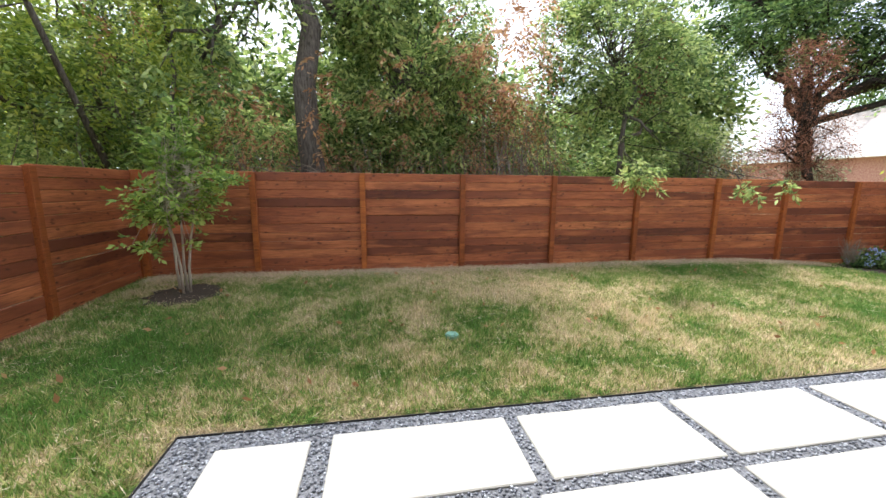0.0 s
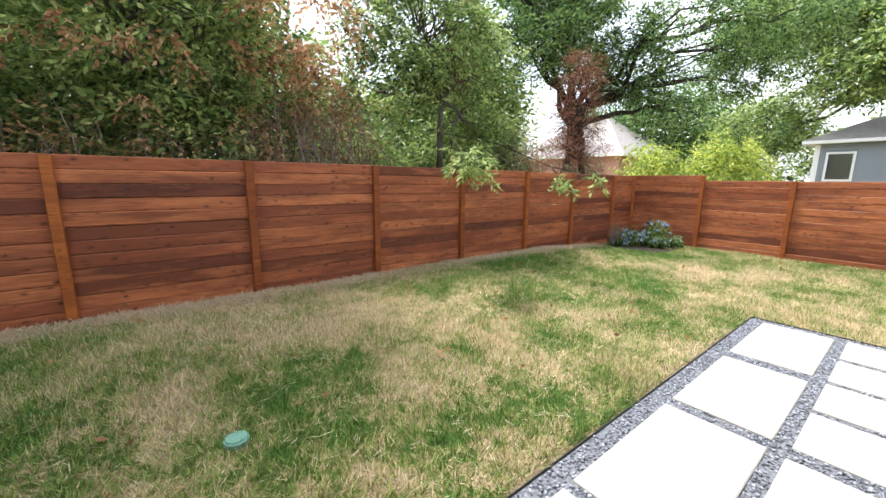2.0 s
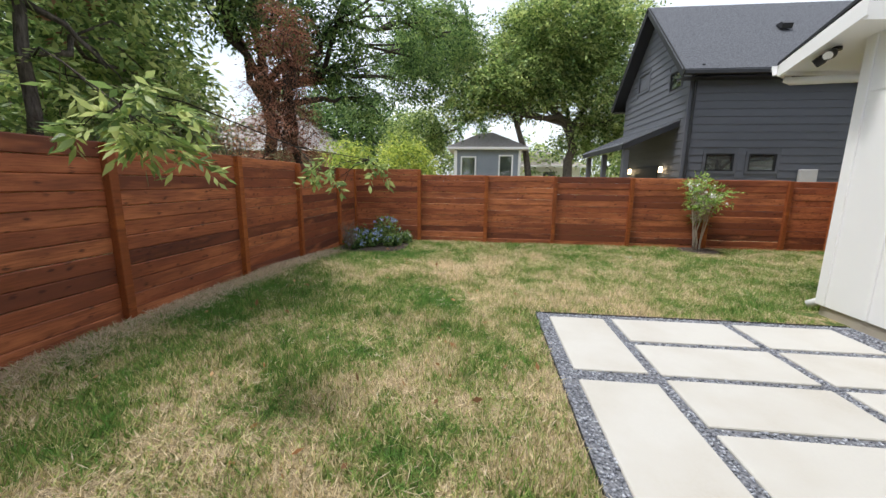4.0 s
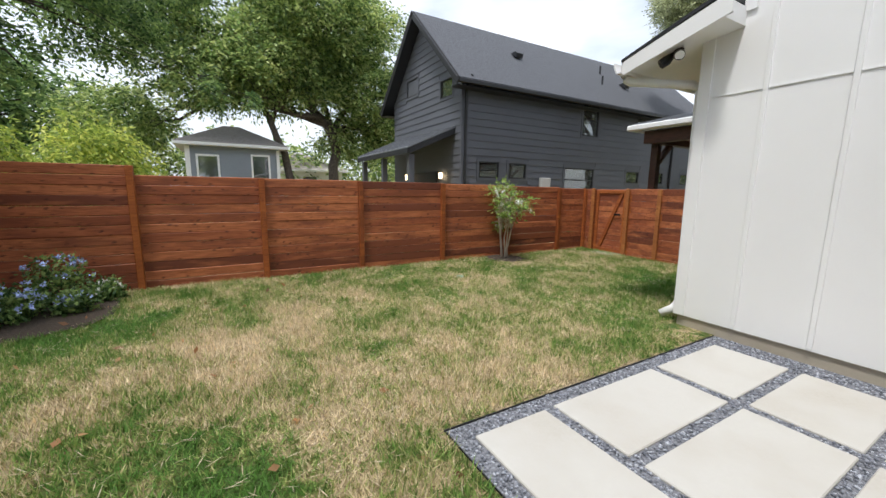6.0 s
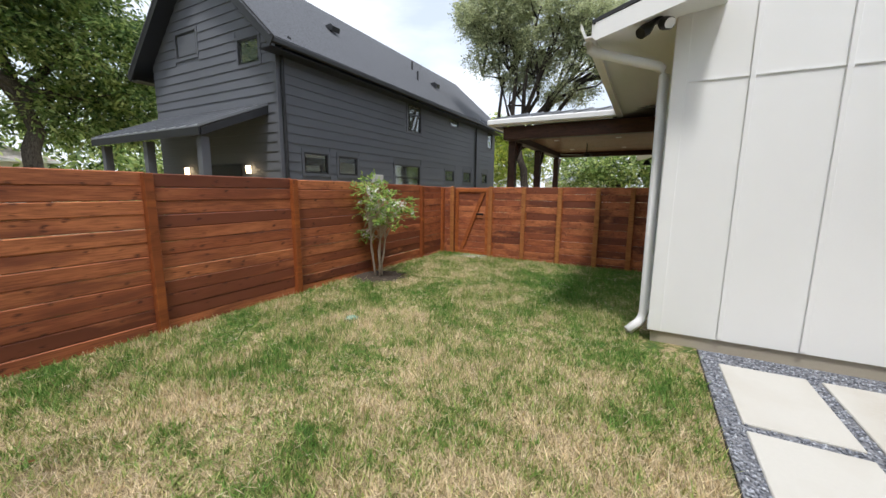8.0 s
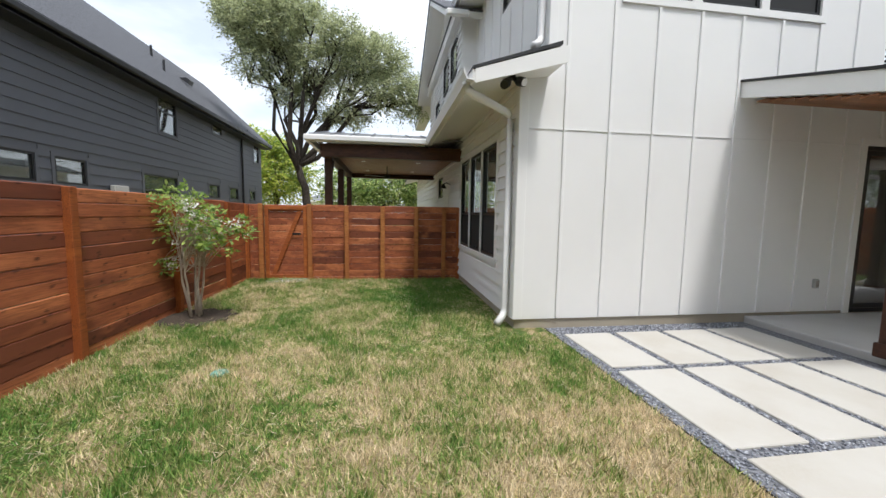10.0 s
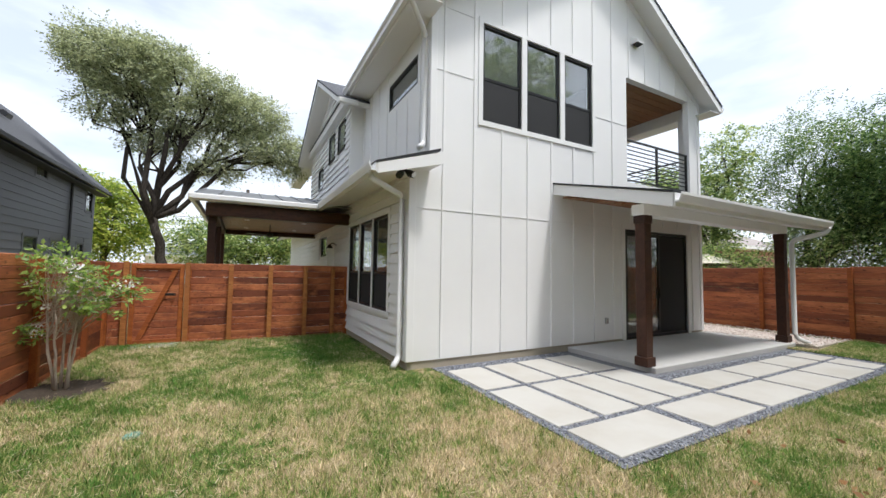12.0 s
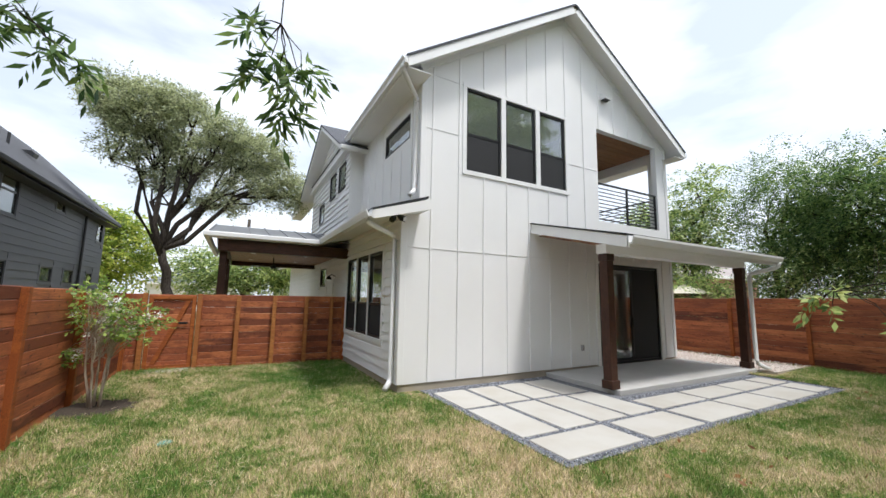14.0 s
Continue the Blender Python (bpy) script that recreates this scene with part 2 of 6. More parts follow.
M = dict(
    fence=stained_wood("cedar_boards", (0.56, 0.195, 0.080), (0.37, 0.110, 0.048), (0.095, 0.031, 0.022)),
    fence_post=stained_wood("cedar_posts", (0.46, 0.14, 0.034), (0.36, 0.10, 0.027), (0.22, 0.06, 0.02)),
    gate_post=stained_wood("cedar_gate_posts", (0.52, 0.22, 0.065), (0.42, 0.16, 0.05), (0.30, 0.10, 0.036)),
    beam=stained_wood("dark_stained_timber", (0.085, 0.034, 0.019), (0.06, 0.024, 0.014), (0.035, 0.015, 0.010), 0.45),
    soffit_wood=stained_wood("stained_ceiling_boards", (0.38, 0.175, 0.085), (0.31, 0.14, 0.066), (0.22, 0.095, 0.046), 0.4),
    white=painted("white_paint", (0.86, 0.86, 0.858), 0.5, 0.03),
    trim=painted("white_trim_paint", (0.87, 0.87, 0.868), 0.45, 0.03),
    metal_white=painted("white_gutter_enamel", (0.80, 0.80, 0.80), 0.3, 0.02, 20, 0.02),
    grey_siding=painted("charcoal_siding_paint", (0.112, 0.119, 0.138), 0.6, 0.10),
    grey_trim=painted("dark_trim_paint", (0.016, 0.017, 0.02), 0.5, 0.08),
    shingle=speckled("asphalt_shingles", [(0.3, (0.032, 0.034, 0.04)), (0.7, (0.14, 0.147, 0.165))], 26, 0.95),
    metal_roof=painted("grey_metal_roof", (0.20, 0.21, 0.23), 0.35, 0.08, 8, 0.02),
    black_metal=painted("black_metal", (0.012, 0.012, 0.013), 0.4, 0.1),
    black_frame=painted("black_window_frame", (0.010, 0.010, 0.011), 0.35, 0.1),
    glass=glass_mat("window_glass"),
    screen=painted("insect_screen", (0.022, 0.023, 0.025), 0.8, 0.1),
    # near-black: the shade of unlit rooms is put into this colour
    room_shade=painted("painted_room_shade", (0.05, 0.047, 0.043), 0.9, 0.1),
    paver=concrete("cream_concrete", (0.51, 0.495, 0.46), (0.42, 0.385, 0.33), 0.6),
    slab=concrete("grey_concrete", (0.50, 0.495, 0.485), (0.42, 0.415, 0.40)),
    foundation=concrete("tan_foundation_concrete", (0.45, 0.40, 0.32), (0.36, 0.31, 0.24)),
    gravel=stone_mat("grey_gravel", [(0.0, (0.09, 0.096, 0.115)), (0.5, (0.22, 0.235, 0.275)), (1.0, (0.46, 0.48, 0.53))]),
    gravel_bed=speckled("gravel_bed", [(0.35, (0.05, 0.052, 0.06)), (0.65, (0.26, 0.27, 0.30))], 55),
    white_gravel=stone_mat("limestone_gravel", [(0.0, (0.55, 0.45, 0.40)), (0.5, (0.68, 0.60, 0.55)), (1.0, (0.82, 0.78, 0.74))]),
    white_bed=speckled("limestone_bed", [(0.35, (0.42, 0.35, 0.31)), (0.65, (0.68, 0.62, 0.57))], 40),
    edging=painted("black_steel_edging", (0.012, 0.012, 0.013), 0.5, 0.2),
    mulch=speckled("dark_mulch", [(0.3, (0.022, 0.016, 0.011)), (0.7, (0.085, 0.062, 0.043))], 38, 0.95, 0.9),
    turf=turf_mat(), grass=grass_mat(),
    bark=bark_mat("grey_bark", (0.055, 0.045, 0.038), (0.21, 0.18, 0.155)),
    bark_dark=bark_mat("dark_bark", (0.022, 0.018, 0.015), (0.09, 0.075, 0.062)),
    bark_pale=bark_mat("pale_smooth_bark", (0.38, 0.31, 0.25), (0.66, 0.58, 0.49)),
    twig=bark_mat("dry_twigs", (0.16, 0.125, 0.095), (0.38, 0.32, 0.26)),
    leaf_dark=leaf_mat("dark_green_leaves", [(0.1, (0.036, 0.080, 0.030)), (0.55, (0.145, 0.250, 0.080)), (1.0, (0.33, 0.45, 0.14))]),
    leaf_mid=leaf_mat("green_leaves", [(0.1, (0.072, 0.130, 0.042)), (0.5, (0.27, 0.39, 0.125)), (1.0, (0.62, 0.68, 0.26))]),
    leaf_lime=leaf_mat("yellow_green_leaves", [(0.1, (0.166, 0.250, 0.052)), (0.55, (0.374, 0.478, 0.094)), (1.0, (0.707, 0.707, 0.166))]),
    leaf_oak=leaf_mat("grey_green_leaves", [(0.1, (0.20, 0.235, 0.135)), (0.55, (0.44, 0.48, 0.27)), (1.0, (0.64, 0.67, 0.42))]),
    leaf_dry=leaf_mat("dry_orange_leaves", [(0.1, (0.240, 0.128, 0.068)), (0.55, (0.495, 0.255, 0.128)), (1.0, (0.720, 0.465, 0.255))]),
    leaf_rust=leaf_mat("rust_brown_needles", [(0.1, (0.140, 0.063, 0.039)), (0.55, (0.308, 0.133, 0.081)), (1.0, (0.476, 0.238, 0.154))]),
    straw=leaf_mat("straw", [(0.1, (0.52, 0.42, 0.29)), (0.55, (0.70, 0.58, 0.42)), (1.0, (0.80, 0.70, 0.54))]),
    leaf_sapling=leaf_mat("bright_green_leaves", [(0.1, (0.123, 0.211, 0.053)), (0.5, (0.281, 0.421, 0.097)), (1.0, (0.544, 0.667, 0.193))]),
    petal=painted("white_petals", (0.80, 0.78, 0.76), 0.6, 0.05), petal_blue=painted("pale_blue_petals", (0.42, 0.52, 0.85), 0.6, 0.1),
    green_plastic=painted("green_plastic", (0.16, 0.34, 0.27), 0.5, 0.1),
    far_roof=speckled("far_roof_shingles", [(0.3, (0.25, 0.22, 0.21)), (0.7, (0.42, 0.38, 0.36))], 8, 0.95),
    blue_siding=painted("grey_blue_siding_paint", (0.27, 0.30, 0.34), 0.6, 0.08),
    brick_far=speckled("pink_brick", [(0.35, (0.32, 0.15, 0.11)), (0.65, (0.48, 0.28, 0.22))], 12),
    canvas=painted("cream_canvas", (0.75, 0.70, 0.60), 0.8, 0.05),
)
_lamp = Mat("warm_bulb")
_lamp.b.inputs["Emission Color"].default_value = (1, 0.72, 0.4, 1)
_lamp.b.inputs["Emission Strength"].default_value = 6.0
M["bulb"] = _lamp.m


# ---- mesh helpers ----
FIT = []  # centre and scale by which the drawn-up sizes of the house are fitted to the yard

class Geo:
    """Gathers boxes, prisms, tubes and free faces into one mesh."""

    def __init__(self):
        self.v, self.f = [], []

    def add(self, verts, faces):
        o = len(self.v)
        self.v += [tuple(p) for p in verts]
        self.f += [tuple(i + o for i in q) for q in faces]
        return self

    def box(self, x0, x1, y0, y1, z0, z1, b=0.0):
        lo, hi = (min(x0, x1), min(y0, y1), min(z0, z1)), (max(x0, x1), max(y0, y1), max(z0, z1))
        if b <= 0:
            vs = [((lo, hi)[i][0], (lo, hi)[j][1], (lo, hi)[k][2]) for i in (0, 1) for j in (0, 1) for k in (0, 1)]
            return self.add(vs, [(0, 1, 3, 2), (4, 6, 7, 5), (0, 4, 5, 1), (2, 3, 7, 6), (0, 2, 6, 4), (1, 5, 7, 3)])
        b = min(b, *(0.45 * (h - l) for l, h in zip(lo, hi)))
        vs, idx = [], {}
        for s in [(i, j, k) for i in (0, 1) for j in (0, 1) for k in (0, 1)]:
            for a in range(3):
                idx[s, a] = len(vs)
                vs.append([(hi[c] - (0 if c == a else b)) if s[c] else (lo[c] + (0 if c == a else b)) for c in range(3)])
        fs = []
        for a in range(3):
            p, q = (a + 1) % 3, (a + 2) % 3
            for s in (0, 1):
                ring = []
                for u, w in ((0, 0), (1, 0), (1, 1), (0, 1)):
                    c = [0, 0, 0]
                    c[a], c[p], c[q] = s, u, w
                    ring.append(idx[tuple(c), a])
                fs.append(ring)
            for u in (0, 1):
                for w in (0, 1):
                    c0, c1 = [0, 0, 0], [0, 0, 0]
                    c0[p], c0[q], c1[p], c1[q], c1[a] = u, w, u, w, 1
                    c0, c1 = tuple(c0), tuple(c1)
                    fs.append([idx[c0, p], idx[c1, p], idx[c1, q], idx[c0, q]])
        for s in [(i, j, k) for i in (0, 1) for j in (0, 1) for k in (0, 1)]:
            fs.append([idx[s, 0], idx[s, 1], idx[s, 2]])
        return self.add(vs, fs)

    def prism(self, poly, axis, a, b):
        """A polygon in the plane across axis, drawn out from a to b."""
        n, k = len(poly), "xyz".index(axis)

        def at(p, w):
            p = list(p)
            p.insert(k, w)
            return p
        vs = [at(p, a) for p in poly] + [at(p, b) for p in poly]
        fs = [tuple(range(n)), tuple(range(2 * n - 1, n - 1, -1))] + [(i, (i + 1) % n, n + (i + 1) % n, n + i) for i in range(n)]
        return self.add(vs, fs)

    def tube(self, path, radii, sides=8):
        path = [Vector([float(c) for c in p]) for p in path]
        if isinstance(radii, (int, float)):
            radii = [radii] * len(path)
        o, n = [], len(path)
        for i, p in enumerate(path):
            d = (path[min(i + 1, n - 1)] - path[max(i - 1, 0)]).normalized()
            a = d.cross(Vector((0, 0, 1)) if abs(d.z) < 0.9 else Vector((1, 0, 0))).normalized()
            c = d.cross(a)
            o += [p + float(radii[i]) * (math.cos(2 * math.pi * j / sides) * a + math.sin(2 * math.pi * j / sides) * c) for j in range(sides)]
        fs = [(i * sides + j, i * sides + (j + 1) % sides, (i + 1) * sides + (j + 1) % sides, (i + 1) * sides + j) for i in range(n - 1) for j in range(sides)]
        fs += [tuple(range(sides)), tuple(range(n * sides - 1, (n - 1) * sides - 1, -1))]
        return self.add(o, fs)

    def mesh(self, name, material, smooth=False, fix=True):
        me = bpy.data.meshes.new(name)
        me.from_pydata(self.v if not FIT else [tuple(o + s * (c - o) for c, o, s in zip(p, *FIT)) for p in self.v], [], self.f)
        if fix:
            bm = bmesh.new()
            bm.from_mesh(me)
            bmesh.ops.recalc_face_normals(bm, faces=bm.faces)
            bm.to_mesh(me)
            bm.free()
        if smooth:
            me.polygons.foreach_set("use_smooth", [True] * len(me.polygons))
        me.materials.append(M[material])
        return me


def thing(name, at, label, category, group="", kind=""):
    ob = new(name)
    ob.location = at
    ob.empty_display_size = 0.1
    return tagged(ob, label, category, group, kind)


def origin(ob):
    p = Vector(ob.location)
    return p + origin(ob.parent) if ob.parent else p


def part(name, geo, material, parent=None, label="", smooth=False):
    ob = new(name, geo.mesh(name, material, smooth) if isinstance(geo, Geo) else geo)
    if parent is not None:
        ob.parent = parent
        ob.matrix_parent_inverse = Matrix.Translation(-origin(parent)) if parent.type == "EMPTY" else Matrix.Identity(4)
    if label:
        tagged(ob, label)
    return ob


def single(name, geo, material, label, category, group="", kind="", smooth=False):
    return tagged(part(name, geo, material, None, "", smooth), label, category, group, kind)


def cloud_mesh(name, verts, per, material):
    """A mesh of many small separate faces, per corners each, from an array of corners."""
    me = bpy.data.meshes.new(name)
    n = len(verts)
    me.vertices.add(n)
    me.vertices.foreach_set("co", np.asarray(verts, np.float32).ravel())
    me.loops.add(n)
    me.loops.foreach_set("vertex_index", np.arange(n, dtype=np.int32))
    me.polygons.add(n // per)
    me.polygons.foreach_set("loop_start", np.arange(0, n, per, dtype=np.int32))
    me.update(calc_edges=True)
    me.materials.append(M[material])
    return me


def smooth01(a):
    a = min(1.0, max(0.0, a))
    return a * a * (3 - 2 * a)


def ground_z(x, y):
    """The yard rises gently to the north fence."""
    return 0.01 + 0.19 * smooth01((y - 2.7) / 3.8) * (1 - smooth01((x - 7.3) / 3.6)) + 0.07 * smooth01((-x - 0.8) / 2.0) * (1 - smooth01((y - 3) / 3.0)) + 0.03 * smooth01((x - 8) / 4)


# ---- ground: one sheet to the horizon ----
def build_ground():
    xs = sorted(set([-600, -250, -100, -50, -25, -12, -6] + [round(-3.4 + 0.3 * i, 3) for i in range(53)] + [-0.787, -0.779, 6.931, 6.941] + [14, 18, 25, 50, 100, 250, 600]))
    ys = sorted(set([-600, -250, -100, -50, -25, -14, -8] + [round(-5.0 + 0.3 * i, 3) for i in range(41)] + [2.671, 2.681] + [9, 14, 25, 50, 100, 250, 600]))
    g = Geo()
    low = lambda x, y: -0.10 if -0.783 < x < 6.936 and -0.9 < y < 2.676 else ground_z(x, y)
    vs = [(x, y, low(x, y) - 0.015) for y in ys for x in xs]
    n = len(xs)
    g.add(vs, [(j * n + i, j * n + i + 1, (j + 1) * n + i + 1, (j + 1) * n + i) for j in range(len(ys) - 1) for i in range(n - 1)])
    single("ground", g, "turf", "patchy lawn soil, half dry straw, reaching past the fences", "ground", kind="structure", smooth=True)


build_ground()

# ---- fences: horizontal cedar boards between posts ----
BOARD_H = 0.142
_bm = {}


def board_mesh(kind):
    if kind not in _bm:
        if kind == "board":
            g = Geo().box(0, 1.7, -0.011, 0.011, 0, BOARD_H - 0.0015, 0.009)
        else:
            g = Geo().box(-0.045, 0.045, -0.045, 0.045, 0, 1.75, 0.006)
        _bm[kind] = g.mesh(kind, "fence" if kind == "board" else "fence_post")
    return _bm[kind]


def put(name, me, m, parent, material=None):
    ob = new(name, me)
    ob.parent = parent
    ob.matrix_parent_inverse = Matrix.Translation(-origin(parent))
    ob.matrix_basis = m
    return ob


def fence(name, label, posts, tops, side, post_kind="post", n=13, skip=()):
    """posts: places (x, y) in line; tops: the top's height at each; side: which way (+1 left of the run) the posts stand proud."""
    fe = thing(name, (posts[0][0], posts[0][1], 0), label, "fence", kind="structure")
    rnd = random.Random(len(posts) * 7 + int(posts[0][0] * 10))
    for i, (p, q) in enumerate(zip(posts[:-1], posts[1:])):
        if i in skip:
            continue
        d = Vector((q[0] - p[0], q[1] - p[1]))
        yaw = math.degrees(math.atan2(d.y, d.x))
        top = (tops[i] + tops[i + 1]) / 2
        for k in range(n):
            z = top - (k + 1) * BOARD_H
            if z < -0.22:
                break
            off = rnd.uniform(-0.004, 0.004)
            m = pose(p[0] - off * d.normalized().y, p[1] + off * d.normalized().x, z + rnd.uniform(-0.0012, 0.0012), rnd.uniform(-0.8, 0.8), rnd.uniform(-0.06, 0.06), yaw) @ Matrix.Diagonal((d.length / 1.7, 1, 1, 1))
            put("board", board_mesh("board"), m, fe)
    for i, p in enumerate(posts):
        j = min(i, len(posts) - 2)
        d = Vector((posts[j + 1][0] - posts[j][0], posts[j + 1][1] - posts[j][1])).normalized()
        o = Vector((-d.y, d.x)) * side * 0.035
        put("post", board_mesh("post"), pose(p[0] + o.x, p[1] + o.y, tops[i] - 1.755, 0, 0, math.degrees(math.atan2(d.y, d.x))), fe)
    return fe


NF = 6.72
north_x = [-3.05, -1.41, 0.318, 2.05, 3.776, 5.503, 7.288, 8.945, 10.8]
fence("fence_north", "stained cedar fence of horizontal boards with dark knots", [(x, NF) for x in north_x], [1.89, 1.88, 1.88, 1.88, 1.88, 1.87, 1.87, 1.85, 1.83], -1)
fence("fence_northeast", "taller dark-stained cedar fence section behind the flower bed", [(10.8, NF), (11.95, 6.70), (11.95, 5.0)], [1.83, 1.85, 1.85], -1)
east_y = [5.0, 3.31, 1.64, -0.14, -1.88, -3.58, -4.57]
fence("fence_east", "reddish cedar fence of horizontal boards, thin gaps of light", [(11.95, y) for y in east_y], [1.715, 1.715, 1.705, 1.695, 1.675, 1.65, 1.63], -1)
west_y = [NF, 4.95, 3.2, 1.45, -0.3, -2.05, -3.8, -5.55, -7.3, -9.05, -10.8]
fence("fence_west", "stained cedar fence of horizontal boards along the side yard", [(-3.15, y) for y in west_y], [1.89, 1.86, 1.83, 1.80, 1.78, 1.77, 1.76, 1.75, 1.75, 1.75, 1.75], 1)

# the run with the gate, its posts proud and lighter
GY = -4.60
gate_run = fence("fence_gate_side", "orange-brown cedar fence with upright battens beside a gate", [(10.62, GY), (9.86, GY), (9.09, GY), (8.36, GY), (7.73, GY), (7.40, GY)], [1.635] * 6, 1, n=13)
fence("fence_gate_jamb", "narrow cedar fence piece between corner and gate", [(11.95, GY), (11.62, GY)], [1.63, 1.63], -1)
for x in (11.62, 10.64, 9.87, 9.10, 8.36, 7.74):
    part("batten", Geo().box(x - 0.045, x + 0.045, GY + 0.082, GY + 0.115, -0.05, 1.645 if x in (11.62, 10.64) else 1.62, 0.006), "gate_post", gate_run, "lighter upright batten")


def gate():
    g = thing("gate_1", (11.1, GY, 0), "closed cedar garden gate with a diagonal brace", "gate", kind="structure")
    x0, x1 = 10.70, 11.56
    for k in range(11):
        z = 0.06 + k * BOARD_H
        put("board", board_mesh("board"), pose(x0, GY, z) @ Matrix.Diagonal(((x1 - x0) / 1.7, 1, 1, 1)), g)
    for x in (x0 + 0.04, x1 - 0.04):
        part("stile", Geo().box(x - 0.04, x + 0.04, GY + 0.013, GY + 0.045, 0.05, 1.60, 0.005), "fence_post", g)
    for z in (0.09, 1.56):
        part("rail", Geo().box(x0 + 0.081, x1 - 0.081, GY + 0.013, GY + 0.044, z - 0.04, z + 0.04, 0.005), "fence_post", g)
    part("brace", Geo().prism([(11.44, 0.14), (11.35, 0.14), (10.80, 1.50), (10.89, 1.50)], "y", GY + 0.013, GY + 0.043), "fence_post", g, "diagonal brace")
    part("latch", Geo().box(10.83, 11.0, GY + 0.046, GY + 0.06, 0.98, 1.03, 0.004).tube([(10.86, GY + 0.06, 1.0), (10.86, GY + 0.10, 1.0)], 0.012), "black_metal", g, "black iron latch")
    part("threshold", Geo().box(10.72, 11.5, GY + 0.05, GY + 0.42, 0.0, 0.045, 0.01), "slab", g, "small concrete step")


gate()

# ---- patio: cream slabs in grey gravel ----
PAV = []
for x0, x1 in ((0.235, 1.43), (1.53, 2.70), (2.79, 4.014), (4.145, 5.34), (5.515, 6.785)):
    PAV.append((x0, x1, 1.92, 2.53))
PAV.append((-0.48, 0.10, 1.90, 2.49))
for x0, x1 in ((6.187, 6.795), (5.50, 6.095), (4.83, 5.42), (4.145, 4.75)):
    PAV += [(x0, x1, 0.615, 1.825), (x0, x1, -0.50 if x0 > 4.8 else -0.52, 0.52)]
for x0, x1 in ((2.71, 3.99), (1.40, 2.62), (0.235, 1.31), (-0.48, 0.12)):
    PAV.append((x0, x1, 1.32, 1.83))


def patio():
    bed = Geo()
    x0, x1, y0, y1 = -0.78, 6.93, -0.62, 2.67
    bed.box(x0, x1, y0 - 0.22, y1, -0.12, -0.014)
    bed_ob = single("gravel_bed", bed, "gravel_bed", "blue-grey crushed gravel between the patio slabs", "gravel", kind="structure")
    edge = Geo()
    edge.box(x0 - 0.006, x1 + 0.006, y1, y1 + 0.006, -0.1, 0.0).box(x1, x1 + 0.006, -0.78, y1 + 0.005, -0.1, 0.0).box(x0 - 0.006, x0, 1.0, y1 + 0.005, -0.1, 0.0)
    single("steel_edging", edge, "edging", "thin black steel edging between gravel and lawn", "edging", kind="structure")
    pat = thing("patio", (3, 1, 0), "large cream concrete slabs laid in grey gravel", "pavement", kind="structure")
    for a, b, c, d in PAV:
        part("slab", Geo().box(a, b, c, d, -0.05, 0.004, 0.007), "paver", pat)
    # loose stones in every joint
    rs = np.random.RandomState(4)
    pts = []
    while len(pts) < 10500:
        x, y = rs.uniform(x0 + 0.01, x1 - 0.01), rs.uniform(y0 - 0.17, y1 - 0.01)
        if x < 4.1 and y < 1.12:
            continue
        if not any(a - 0.004 < x < b + 0.004 and c - 0.004 < y < d + 0.004 for a, b, c, d in PAV):
            pts.append((x, y))
    stones("loose_gravel", pts, -0.014, 0.012, 0.022, "gravel", "angular blue-grey gravel stones filling the patio joints", rs)


def stones(name, pts, z, r0, r1, material, label, rs):
    n = len(pts)
    base = np.array([(1, 0, 0), (-1, 0, 0), (0, 1, 0), (0, -1, 0), (0, 0, 1), (0, 0, -1)], float)
    tri = np.array([(0, 2, 4), (2, 1, 4), (1, 3, 4), (3, 0, 4), (2, 0, 5), (1, 2, 5), (3, 1, 5), (0, 3, 5)])
    v = base[None] * rs.uniform(0.6, 1.2, (n, 6, 1)) * rs.uniform(r0, r1, (n, 1, 1)) * 0.75
    v[:, :, 2] *= 0.75
    a = rs.uniform(0, 6.28, n)
    x = v[:, :, 0] * np.cos(a)[:, None] - v[:, :, 1] * np.sin(a)[:, None]
    y = v[:, :, 0] * np.sin(a)[:, None] + v[:, :, 1] * np.cos(a)[:, None]
    p = np.array(pts)
    co = np.stack([x + p[:, :1], y + p[:, 1:2], v[:, :, 2] + z + rs.uniform(0, 0.008, (n, 1))], 2).reshape(-1, 3)
    me = bpy.data.meshes.new(name)
    faces = (tri[None] + 6 * np.arange(n)[:, None, None]).reshape(-1, 3)
    me.vertices.add(len(co))
    me.vertices.foreach_set("co", co.ravel())
    me.loops.add(faces.size)
    me.loops.foreach_set("vertex_index", faces.ravel().astype(np.int32))
    me.polygons.add(len(faces))
    me.polygons.foreach_set("loop_start", np.arange(0, faces.size, 3, dtype=np.int32))
    me.update(calc_edges=True)
    me.materials.append(M[material])
    tagged(new(name, me), label, "gravel", kind="stuff")


patio()

FIT += [(9.9, 5.3, 1.62), (1.03, 1.03, 1.03)]

# porch slab and the pale gravel strip beside the west fence
single("porch_slab", Geo().box(-0.95, 4.05, -0.62, 1.14, -0.1, 0.125, 0.012), "slab", "smooth light grey concrete porch slab", "slab", kind="structure")
single("side_gravel_bed", Geo().box(-2.75, -0.97, -6, 1.5, -0.05, 0.11, 0.0), "white_bed", "pale limestone gravel strip beside the house", "gravel", kind="structure")
_rs = np.random.RandomState(9)
stones("limestone_chips", [(_rs.uniform(-3.08, -0.98), _rs.uniform(-4.0, 1.48)) for _ in range(2500)], 0.09, 0.015, 0.035, "white_gravel", "pale pinkish limestone chips beside the porch slab", _rs)

# ---- the white house ----
YR, XS, XU, XW = -0.62, 7.44, 7.10, -0.76   # rear wall, lower side wall, upper side wall, west wall
